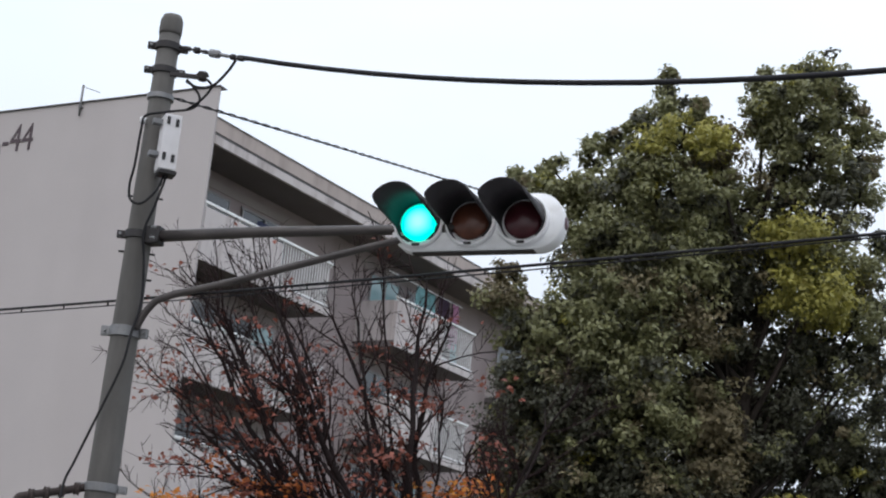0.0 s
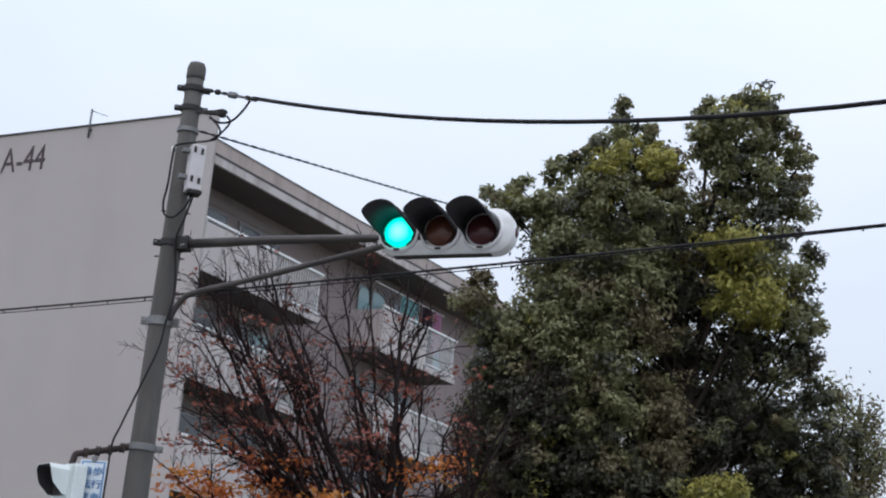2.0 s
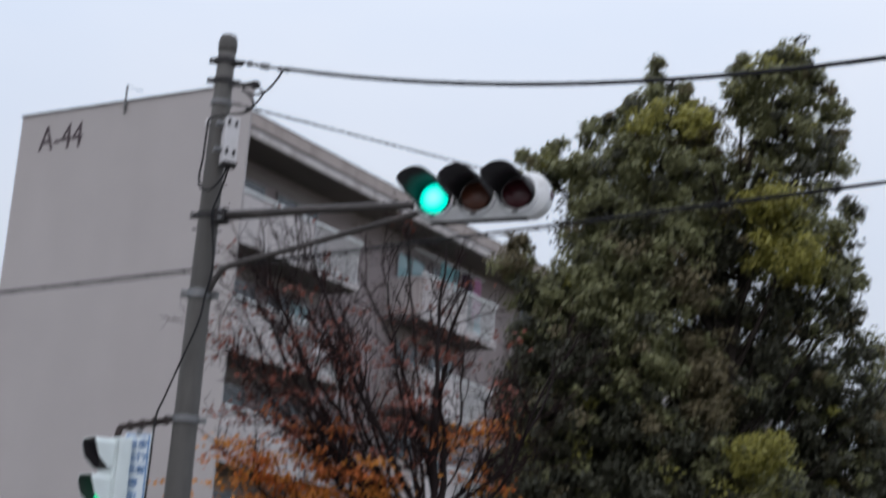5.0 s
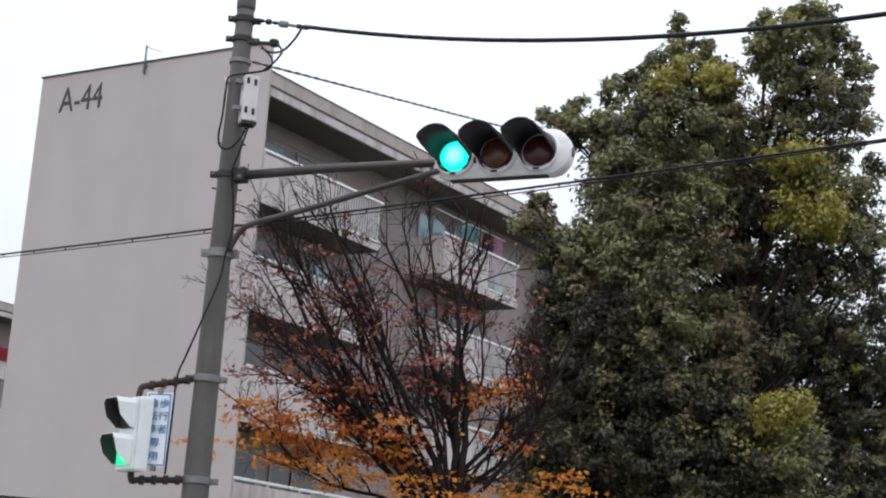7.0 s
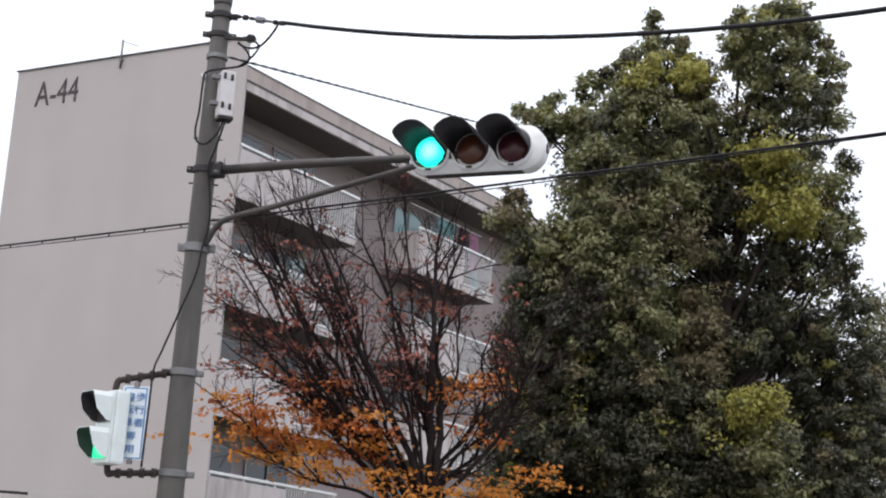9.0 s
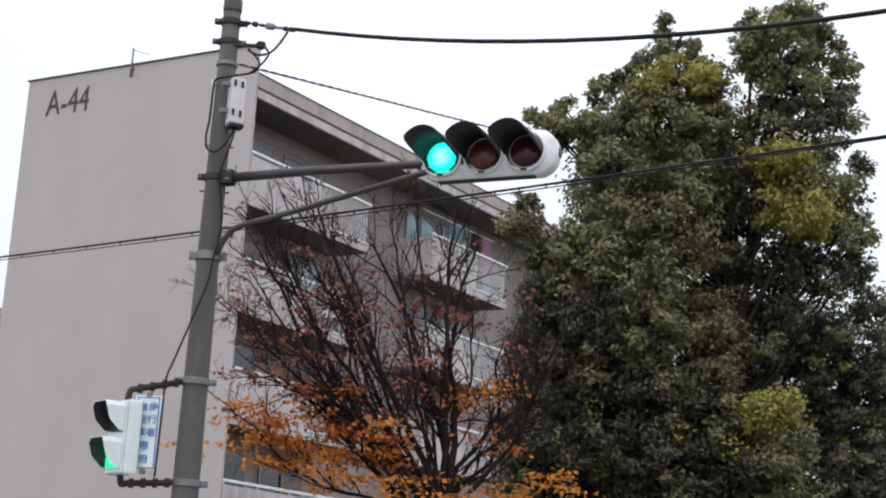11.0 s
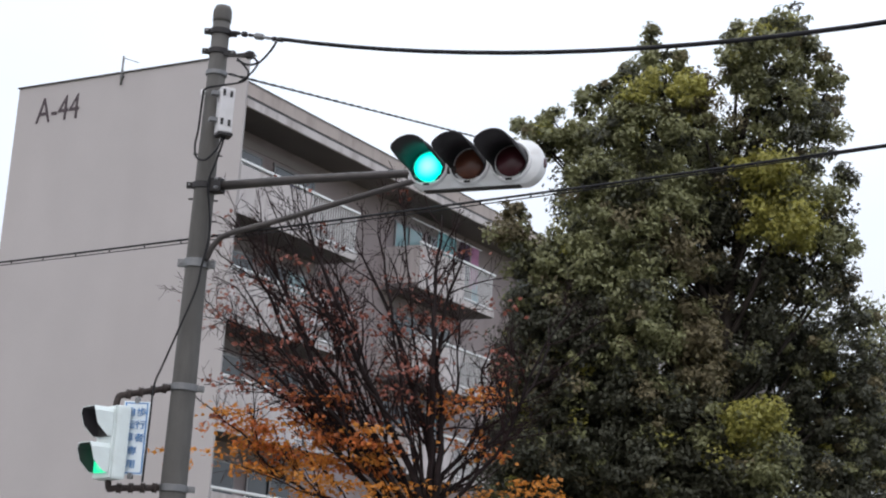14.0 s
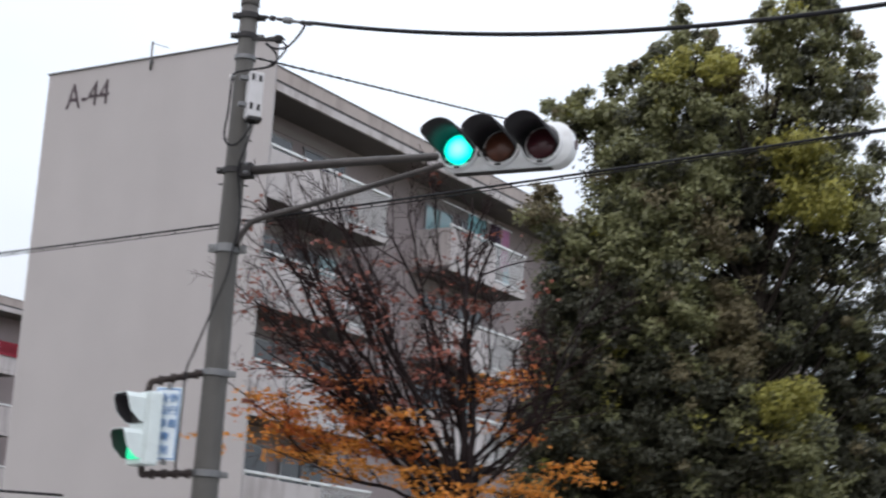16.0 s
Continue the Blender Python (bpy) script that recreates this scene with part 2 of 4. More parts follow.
# ---- mesh helpers ----
def part(name, bm, mat, parent=None, label="", smooth=False):
    """Links a bmesh as one mesh object under a thing or a part."""
    me = bpy.data.meshes.new(name)
    if smooth:
        for f in bm.faces:
            f.smooth = True
    bm.to_mesh(me)
    bm.free()
    me.materials.append(mat)
    ob = new(name, me)
    if parent:
        ob.parent = parent
    if label:
        ob["label"] = label
    return ob


def arrays(name, verts, faces, mat, parent=None, label="", smooth=False):
    me = bpy.data.meshes.new(name)
    me.from_pydata(verts, [], faces)
    me.materials.append(mat)
    if smooth:
        me.polygons.foreach_set("use_smooth", [True] * len(me.polygons))
    ob = new(name, me)
    if parent:
        ob.parent = parent
    if label:
        ob["label"] = label
    return ob


def box(bm, x0, x1, y0, y1, z0, z1, bevel=0.0):
    r = bmesh.ops.create_cube(bm, size=1.0, matrix=Matrix.Translation(((x0 + x1) / 2, (y0 + y1) / 2, (z0 + z1) / 2))
                              @ Matrix.Diagonal((x1 - x0, y1 - y0, z1 - z0, 1)))
    if bevel:
        edges = {e for v in r["verts"] for e in v.link_edges}
        bmesh.ops.bevel(bm, geom=list(edges), offset=bevel, segments=2, profile=0.6, affect="EDGES")
    return bm


def boxed(x0, x1, y0, y1, z0, z1, bevel=0.0):
    return box(bmesh.new(), x0, x1, y0, y1, z0, z1, bevel)


def tube_data(points, radii, sides=8, closed=True):
    """Vertices and faces of a tapered tube along points."""
    pts = [Vector(p) for p in points]
    verts, faces = [], []
    side = None
    for i, p in enumerate(pts):
        d = (pts[min(i + 1, len(pts) - 1)] - pts[max(i - 1, 0)]).normalized()
        if side is None:
            side = d.cross(Vector((0.31, 0.2, 0.93))).normalized()
            if side.length < 0.1:
                side = d.cross(Vector((1, 0, 0))).normalized()
        side = (side - d * side.dot(d)).normalized()
        up = d.cross(side)
        r = radii[i] if hasattr(radii, "__len__") else radii
        for k in range(sides):
            a = 2 * math.pi * k / sides
            verts.append(tuple(p + (side * math.cos(a) + up * math.sin(a)) * r))
        if i:
            o, q = (i - 1) * sides, i * sides
            for k in range(sides):
                j = (k + 1) % sides
                faces.append((o + k, o + j, q + j, q + k))
    if closed:
        faces.append(tuple(range(sides - 1, -1, -1)))
        n = (len(pts) - 1) * sides
        faces.append(tuple(n + k for k in range(sides)))
    return verts, faces


def tube(name, points, radii, mat, parent=None, label="", sides=10):
    v, f = tube_data(points, radii, sides)
    return arrays(name, v, f, mat, parent, label, smooth=True)


def lathe(profile, sides=24):
    """A turned form about z from (radius, z) pairs."""
    bm = bmesh.new()
    rings = []
    for r, z in profile:
        rings.append([bm.verts.new((r * math.cos(2 * math.pi * k / sides), r * math.sin(2 * math.pi * k / sides), z)) for k in range(sides)])
    for a, b in zip(rings, rings[1:]):
        for k in range(sides):
            j = (k + 1) % sides
            bm.faces.new((a[k], a[j], b[j], b[k]))
    bm.faces.new(rings[0][::-1])
    bm.faces.new(rings[-1])
    return bm


def thing(name, m, label, category, group="", kind=""):
    e = new(name)
    e.empty_display_size = 0.2
    e.matrix_world = m
    return tagged(e, label, category, group, kind)


def bend(points, n=8):
    """A smooth curve through points."""
    p = [Vector(q) for q in points]
    p = [p[0] * 2 - p[1]] + p + [p[-1] * 2 - p[-2]]
    out = []
    for i in range(1, len(p) - 2):
        for k in range(n):
            t = k / n
            a, b, c, d = p[i - 1], p[i], p[i + 1], p[i + 2]
            out.append(0.5 * (2 * b + (c - a) * t + (2 * a - 5 * b + 4 * c - d) * t * t + (3 * b - a - 3 * c + d) * t ** 3))
    out.append(p[-2])
    return out


# ---- ground ----
bm = bmesh.new()
bmesh.ops.create_grid(bm, x_segments=2, y_segments=2, size=1500)
ground = tagged(part("ground", bm, SOIL), "bare brown soil and thin grass reaching the horizon", "ground", kind="structure")
road = tagged(part("road", boxed(-60, 60, -3, 13.5, -0.1, 0.02), ASPHALT), "dark grey asphalt road at the crossing", "road", kind="structure")
pavement = tagged(part("pavement", boxed(-60, 60, 13.5, 19.5, -0.1, 0.15, 0.02), PAVING), "grey concrete pavement with a raised kerb", "pavement", kind="structure")
pavement_near = tagged(part("pavement", boxed(-60, 60, -8, -3.0, -0.1, 0.006), PAVING), "grey concrete pavement across the road", "pavement", kind="structure")

# ---- apartment block: x along the balcony side, y into the building ----
YAW = 90 - 32.01
LENGTH, DEPTH, FRONT = 38.0, 7.6, 1.25
FLOORS = [1.03, 3.63, 6.23, 8.83, 11.43]
BAYS = [(0.062, 5.3), (8.45, 12.85), (16.0, 21.3), (24.45, 28.85), (32.0, 37.3)]


def place_on_block(corner):
    return pose(corner[0], corner[1], 0, 0, 0, YAW)


def window(parent, x0, x1, z0, z1, y, panes=2, pale=()):
    """A sliding window set into the wall: frame, panes."""
    w = part("window", boxed(x0 - 0.05, x1 + 0.05, y - 0.05, y - 0.004, z1, z1 + 0.06), FRAME_METAL, parent)
    part("window_frame", boxed(x0 - 0.05, x1 + 0.05, y - 0.05, y - 0.004, z0 - 0.05, z0), FRAME_METAL, w)
    step = (x1 - x0) / panes
    for i in range(panes):
        o = -0.02 if i % 2 else 0.0
        part("pane", boxed(x0 + i * step, x0 + (i + 1) * step, y - 0.03 + o, y - 0.015 + o, z0, z1),
             CURTAIN_GLASS if i in pale else WINDOW_GLASS, w, "pale blue-green curtained pane" if i in pale else "")
        part("window_frame", boxed(x0 + i * step - 0.025, x0 + i * step + 0.025, y - 0.055 + o, y - 0.035 + o, z0, z1), FRAME_METAL, w)
    part("window_frame", boxed(x1 - 0.025, x1 + 0.025, y - 0.055, y - 0.035, z0, z1), FRAME_METAL, w)
    return w


def balcony(parent, x0, x1, floor, detailed=True, slats=True):
    b = part("balcony", boxed(x0, x1, 0.0, FRONT, floor - 0.16, floor), SOFFIT_SHADE, parent, "cantilevered concrete balcony")
    part("slab_edge", boxed(x0, x1, -0.012, -0.002, floor - 0.15, floor + 0.02), PARAPET_PAINT, b)
    split = x0 + (x1 - x0) * (0.58 if slats else 1.0)
    part("parapet", boxed(x0 + 0.02, split, 0.0, 0.09, floor + 0.03, floor + 1.06), PARAPET_PAINT, b, "pale painted parapet")
    if slats:
        n = int((x1 - split) / 0.11)
        for i in range(n):
            x = split + 0.06 + i * 0.11
            part("baluster", boxed(x, x + 0.02, 0.03, 0.05, floor + 0.02, floor + 1.12), ALUMINIUM, b)
        part("rail", boxed(split, x1, 0.02, 0.06, floor + 0.08, floor + 0.12), ALUMINIUM, b)
    part("rail", boxed(x0, x1 + 0.02, -0.01, 0.065, floor + 1.12, floor + 1.19, 0.015), ALUMINIUM, b, "bright metal handrail")
    for x in [x0 + 0.05 + i * (x1 - x0 - 0.1) / 4 for i in range(5)]:
        part("rail_post", boxed(x - 0.02, x + 0.02, 0.02, 0.05, floor + 1.06, floor + 1.12), ALUMINIUM, b)
    if x0 > 0.5:
        part("parapet", boxed(x0, x0 + 0.08, 0.095, FRONT, floor + 0.004, floor + 1.08), PARAPET_PAINT, b)
    part("parapet", boxed(x1 - 0.08, x1, 0.095, FRONT, floor + 0.004, floor + 1.08), PARAPET_PAINT, b)
    return b


def apartment_block(corner, label, length, bays, drop=0.0, slats=True):
    h = thing("apartment_building", place_on_block(corner) @ pose(0, 0, drop), label, "building")
    part("wall", boxed(0.202, length, FRONT, DEPTH, 0, 13.95), FACADE_SHADED, h, "pinkish-grey rendered wall")
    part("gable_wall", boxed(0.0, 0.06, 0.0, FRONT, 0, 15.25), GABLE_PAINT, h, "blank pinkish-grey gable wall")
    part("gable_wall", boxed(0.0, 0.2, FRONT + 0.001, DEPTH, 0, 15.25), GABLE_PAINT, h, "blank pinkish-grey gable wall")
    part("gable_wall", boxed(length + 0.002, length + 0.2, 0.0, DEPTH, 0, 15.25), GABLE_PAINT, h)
    roof = part("roof", boxed(0.202, length, 0.05, DEPTH, 13.95, 14.52), ROOF_PAINT, h, "flat roof with a stained fascia")
    # thin dark sheet that carries the shade under the eave
    part("soffit", boxed(0.21, length - 0.01, 0.052, FRONT - 0.002, 13.93, 13.946), SOFFIT_SHADE, roof, "dark eave soffit, shade put into its colour")
    part("fascia", boxed(0.062, length, 0.0, 0.048, 14.22, 14.54), ROOF_PAINT, roof)
    part("gutter", boxed(0.062, length, 0.012, 0.048, 14.14, 14.218), DARK_EDGE, roof, "dark recessed joint under the fascia")
    part("flashing", boxed(0.062, length, -0.02, 0.07, 14.542, 14.565), DARK_EDGE, roof)
    part("flashing", boxed(-0.04, 0.24, -0.03, DEPTH + 0.04, 15.254, 15.282), DARK_EDGE, roof, "thin dark roof edging")
    part("eave_beam", boxed(0.062, length, -0.02, 0.048, 13.94, 14.138), PARAPET_PAINT, roof)
    for fi, z in enumerate(FLOORS):
        for bi, (x0, x1) in enumerate(bays):
            balcony(h, x0, x1, z, slats=slats)
            m = (x0 + x1) / 2
            window(h, x0 + 0.5, m - 0.25, z + 0.1, z + 1.95, FRONT, 2, (0, 1) if (bi == 1 and fi == 4) else ())
            window(h, m + 0.3, x1 - 0.5, z + 0.1, z + 1.95, FRONT, 2, (1,) if (bi + fi) % 3 == 0 else ())
            part("lintel", boxed(x0, x1, FRONT - 0.02, FRONT - 0.002, z + 2.1, z + 2.3), WALL_SHADE, h)
    return h


block = apartment_block((-4.342, 38.085), "five-storey pinkish-grey apartment block with balconies and a blank gable", LENGTH, BAYS)
far_block = apartment_block((-29.4, 53.0), "distant pale apartment block with balconies, same estate", 30.0, [(0.202, 5.3), (8.45, 12.85), (16.0, 21.3), (24.0, 29.0)], drop=-0.3, slats=False)


def letters(text, m, size, mat, parent, name="lettering", label="", bold=0.004):
    cu = bpy.data.curves.new(name, "FONT")
    cu.body = text
    cu.size = size
    cu.align_x, cu.align_y = "CENTER", "CENTER"
    cu.extrude = 0.004
    cu.offset = bold
    cu.materials.append(mat)
    ob = new(name, cu)
    ob.parent = parent
    ob.matrix_local = m
    if label:
        ob["label"] = label
    return ob


# painted block letters high on the gable, facing out of it
gable_text = letters("A-44", pose(-0.013, 6.12, 14.50, 90, 0, -90) @ Matrix.Diagonal((0.93, 1.2, 1.0, 1)), 0.82, LETTERING, block, "block_lettering", "dark block letters A-44", bold=0.0)

# roof aerial on the gable edge
aerial = thing("roof_aerial", place_on_block((-4.342, 38.085)) @ pose(-0.06, 4.0, 15.06), "thin grey roof aerial bracketed to the gable edge", "aerial")
tube("mast", [(0, 0, -0.14), (0, 0, 0.62)], 0.028, STEEL, aerial)
tube("boom", [(0, 0, 0.58), (0.05, -0.5, 0.40)], 0.009, STEEL, aerial)
part("bracket", boxed(-0.03, 0.06, -0.04, 0.04, 0.05, 0.1), STEEL, aerial)

# laundry on the top balconies
def laundry(x, z, w, h, mat, label, y=0.45):
    bm = bmesh.new()
    n = 8
    rows = []
    for j in range(5):
        rows.append([bm.verts.new((x + w * i / n, y + 0.03 * math.sin(i * 1.9 + j * 0.4), z - h * j / 4)) for i in range(n + 1)])
    for a, b in zip(rows, rows[1:]):
        for i in range(n):
            bm.faces.new((a[i], a[i + 1], b[i + 1], b[i]))
    bmesh.ops.solidify(bm, geom=bm.faces[:], thickness=0.012)
    ob = part("laundry", bm, mat, None, smooth=True)
    ob.matrix_world = place_on_block((-4.342, 38.085))
    return tagged(ob, label, "laundry", "laundry on the balconies")


CLOTH_TEAL = material("teal_cloth", (0.24, 0.46, 0.48), 0.9, vary=0.3, scale=4)
CLOTH_PLUM = material("dark_plum_cloth", (0.06, 0.035, 0.065), 0.9, vary=0.3, scale=4)
laundry_pole = tube("laundry_pole", [(8.6, 0.45, 13.36), (12.7, 0.45, 13.36)], 0.016, ALUMINIUM)
laundry_pole.matrix_world = place_on_block((-4.342, 38.085))
tagged(laundry_pole, "thin metal laundry pole under the eave soffit", "laundry pole")
laundry(10.1, 13.35, 0.5, 1.0, CLOTH_TEAL, "pale teal towel hung to dry on a balcony")
laundry(10.65, 13.35, 0.6, 0.95, CLOTH_TEAL, "wide teal towel hung to dry on a balcony", 0.5)
laundry(11.35, 13.35, 0.65, 1.1, CLOTH_PLUM, "dark plum shirt hung to dry on a balcony")
laundry(12.1, 13.35, 0.45, 1.3, CLOTH_PINK, "pink towel hung to dry on a balcony")
laundry(12.25, 12.25, 0.35, 0.6, CLOTH_BLUE, "pale blue cloth hung low on a balcony")


def patterned_futon():
    """Bedding with dark spots, folded over the rail of the balcony below."""
    spots = bpy.data.materials.new("spotted_cloth")
    spots.use_nodes = True
    nt = spots.node_tree
    cells = nt.nodes.new("ShaderNodeTexVoronoi")
    cells.inputs["Scale"].default_value = 9.0
    tc = nt.nodes.new("ShaderNodeTexCoord")
    nt.links.new(tc.outputs["Object"], cells.inputs["Vector"])
    ramp = nt.nodes.new("ShaderNodeValToRGB")
    ramp.color_ramp.elements[0].position, ramp.color_ramp.elements[0].color = 0.2, (0.30, 0.17, 0.18, 1)
    ramp.color_ramp.elements[1].position, ramp.color_ramp.elements[1].color = 0.5, (0.72, 0.69, 0.70, 1)
    nt.links.new(cells.outputs["Distance"], ramp.inputs["Fac"])
    bsdf = nt.nodes["Principled BSDF"]
    bsdf.inputs["Roughness"].default_value = 0.9
    nt.links.new(ramp.outputs["Color"], bsdf.inputs["Base Color"])
    bm = bmesh.new()
    rows = []
    for y, z in ((0.16, 9.6), (0.12, 9.98), (0.03, 10.06), (-0.05, 9.98), (-0.065, 9.6), (-0.06, 9.2)):
        rows.append([bm.verts.new((3.35 + 1.75 * i / 14, y + 0.018 * math.sin(i * 1.4 + z), z + 0.02 * math.sin(i * 0.9))) for i in range(15)])
    for a, b in zip(rows, rows[1:]):
        for i in range(14):
            bm.faces.new((a[i], a[i + 1], b[i + 1], b[i]))
    bmesh.ops.solidify(bm, geom=bm.faces[:], thickness=0.03)
    ob = part("bedding", bm, spots, None, smooth=True)
    ob.matrix_world = place_on_block((-4.342, 38.085))
    return tagged(ob, "white bedding with dark spots over a balcony rail", "bedding")


patterned_futon()
def red_bedding():
    """Bedding hung over a rail of the distant block."""
    bm = bmesh.new()
    rows = []
    for j, (y, z) in enumerate(((0.2, 12.0), (0.15, 12.33), (0.02, 12.36), (-0.04, 12.3), (-0.05, 11.95), (-0.05, 11.75))):
        rows.append([bm.verts.new((20.0 + 1.5 * i / 6, y + 0.012 * math.sin(i * 2.1), z)) for i in range(7)])
    for a, b in zip(rows, rows[1:]):
        for i in range(6):
            bm.faces.new((a[i], a[i + 1], b[i + 1], b[i]))
    bmesh.ops.solidify(bm, geom=bm.faces[:], thickness=0.03)
    ob = part("bedding", bm, CLOTH_RED, None, smooth=True)
    ob.matrix_world = place_on_block((-29.4, 53.0))
    return tagged(ob, "red bedding hung over a far balcony rail", "bedding")


red_bedding()
laundry(2.6, 12.95, 0.5, 0.5, material("navy_cloth", (0.05, 0.06, 0.12), 0.9), "dark blue cloth on the top balcony")

# ---- concrete pole ----
POLE = (-2.225, 16.45)
pole = thing("signal_pole", pose(POLE[0] - 0.012, POLE[1], 0.15, 0, 0.28, 0), "tapered grey concrete signal pole with steel bands", "pole")


def pole_radius(z):
    return 0.155 - 0.0085 * z


part("shaft", lathe([(pole_radius(0), 0), (pole_radius(2), 2), (pole_radius(4), 4), (pole_radius(6), 6), (pole_radius(7.67), 7.67)], 28), CONCRETE, pole, smooth=True)
part("cap", lathe([(0.094, 7.66), (0.099, 7.69), (0.097, 7.79), (0.078, 7.838), (0.03, 7.853)], 24), CONCRETE, pole, "rounded concrete cap", smooth=True)


def band(z, mat, height=0.06, lugs=(), label=""):
    r = pole_radius(z) + 0.006
    b = part("band", lathe([(r, z - height / 2), (r + 0.012, z - height / 2 + 0.004), (r + 0.012, z + height / 2 - 0.004), (r, z + height / 2)], 28), mat, pole, label)
    for a in lugs:
        m = Matrix.Rotation(radians(a), 4, "Z")
        bm = boxed(r, r + 0.075, -0.022, 0.022, z - height * 0.45, z + height * 0.45, 0.006)
        bmesh.ops.transform(bm, matrix=m, verts=bm.verts)
        part("lug", bm, mat, b)
        v, f = tube_data([m @ Vector((r + 0.045, -0.05, z)), m @ Vector((r + 0.045, 0.05, z))], 0.012, 8)
        arrays("bolt", v, f, STEEL, b)
    return b


band(7.55, BLACK_METAL, 0.065, (185, 5))
band(7.33, BLACK_METAL, 0.06, (185, 0))
band(7.09, STEEL, 0.05, (), "pale steel strap")
band(5.87, BLACK_METAL, 0.07, (180, -20))
band(5.05, STEEL, 0.09, (180, -10), "bright galvanised band")
band(3.78, STEEL, 0.07, (175, 0), "bright galvanised band")
band(2.78, STEEL, 0.07, (175, 0), "bright galvanised band")
for z in (6.2, 5.72, 5.5, 5.2):
    for sgn in (1, -1) if z > 5.6 else (1,):
        x = sgn * pole_radius(z)
        v, f = tube_data([(x, -0.02, z), (x + sgn * 0.045, -0.02, z)], 0.009, 6)
        arrays("step_bolt", v, f, BLACK_METAL, pole)

knob = part("insulator_knob", lathe([(0.012, -0.03), (0.03, -0.02), (0.022, 0.0), (0.03, 0.02), (0.012, 0.035)], 12), WHITE_SHELL, pole, "small white porcelain knob", smooth=True)
knob.location = (-pole_radius(6.86) - 0.012, -0.05, 6.86)

control_box = thing("junction_box", pose(-2.055, 16.27, 6.54, 0, 0, 20), "white steel junction box strapped to the pole", "electrical box")
part("body", boxed(-0.072, 0.072, -0.09, 0.09, 0, 0.48, 0.012), BOX_PAINT, control_box)
part("base", boxed(-0.06, 0.085, -0.08, 0.08, -0.03, -0.002), BLACK_METAL, control_box)
for x, z in ((-0.04, 0.42), (0.035, 0.41), (-0.04, 0.11), (0.035, 0.10)):
    part("latch", boxed(x - 0.016, x + 0.012, -0.098, -0.091, z - 0.035, z + 0.03), BLACK_METAL, control_box)
part("strap", boxed(-0.15, -0.073, -0.02, 0.05, 0.4, 0.44), STEEL, control_box)
part("strap", boxed(-0.15, -0.073, -0.02, 0.05, 0.12, 0.16), STEEL, control_box)

# ---- vehicle signal: x along its length, -y the way that it faces, origin at the green lens ----
SIG = pose(0.064, 15.4, 6.088, -3.5, -1.0, -23)
signal = thing("traffic_signal", SIG, "white horizontal traffic signal, green lit, on a steel arm", "traffic light")
PITCH = 0.42


def rounded_shell(x0, x1, h, y_front, y_back, segs=14):
    """A long case with half-round ends, its back swelling."""
    bm = bmesh.new()
    def outline(s, y):
        pts = []
        hh = h * s
        for k in range(segs + 1):
            a = -math.pi / 2 + math.pi * k / segs
            pts.append((x1 - h * 0.92 + (hh * 0.92) * math.cos(a) , y, hh * math.sin(a)))
        for k in range(segs + 1):
            a = math.pi / 2 + math.pi * k / segs
            pts.append((x0 + h * 0.92 + (hh * 0.92) * math.cos(a), y, hh * math.sin(a)))
        return [bm.verts.new(p) for p in pts]
    prof = [(0.96, y_front), (1.0, y_front + 0.015), (1.0, y_front + (y_back - y_front) * 0.45), (0.93, y_front + (y_back - y_front) * 0.72),
            (0.78, y_front + (y_back - y_front) * 0.9), (0.5, y_back)]
    rings = [outline(s, y) for s, y in prof]
    for a, b in zip(rings, rings[1:]):
        for k in range(len(a)):
            j = (k + 1) % len(a)
            bm.faces.new((a[k], b[k], b[j], a[j]))
    bm.faces.new(rings[0])
    bm.faces.new(rings[-1][::-1])
    bmesh.ops.recalc_face_normals(bm, faces=bm.faces[:])
    return bm


part("housing", rounded_shell(-0.24, 1.15, 0.225, 0.03, 0.27), WHITE_SHELL, signal, "rounded white case", smooth=True)
part("bottom_edge", boxed(-0.05, 0.93, 0.05, 0.13, -0.236, -0.221, 0.004), BLACK_METAL, signal, "dark hinge strip")


def disc_lens(r, bulge, rings=7, sides=32):
    """A shallow dome facing -y."""
    bm = bmesh.new()
    prev = None
    top = bm.verts.new((0, -bulge, 0))
    for i in range(1, rings + 1):
        q = r * i / rings
        y = -bulge * (1 - (i / rings) ** 2)
        ring = [bm.verts.new((q * math.cos(2 * math.pi * k / sides), y, q * math.sin(2 * math.pi * k / sides))) for k in range(sides)]
        for k in range(sides):
            j = (k + 1) % sides
            if prev:
                bm.faces.new((prev[k], prev[j], ring[j], ring[k]))
            else:
                bm.faces.new((top, ring[j], ring[k]))
        prev = ring
    rim = [bm.verts.new((v.co.x, 0.03, v.co.z)) for v in prev]
    for k in range(sides):
        j = (k + 1) % sides
        bm.faces.new((prev[k], prev[j], rim[j], rim[k]))
    bmesh.ops.recalc_face_normals(bm, faces=bm.faces[:])
    return bm


def ring_mesh(r0, r1, y0, y1, sides=36):
    bm = bmesh.new()
    prof = [(r0, y1), (r0, y0 + 0.01), (r0 + 0.012, y0), (r1 - 0.01, y0), (r1, y0 + 0.012), (r1, y1)]
    rings = [[bm.verts.new((r * math.cos(2 * math.pi * k / sides), y, r * math.sin(2 * math.pi * k / sides))) for k in range(sides)] for r, y in prof]
    for a, b in zip(rings, rings[1:] + rings[:1]):
        for k in range(sides):
            j = (k + 1) % sides
            bm.faces.new((a[k], a[j], b[j], b[k]))
    bmesh.ops.recalc_face_normals(bm, faces=bm.faces[:])
    return bm


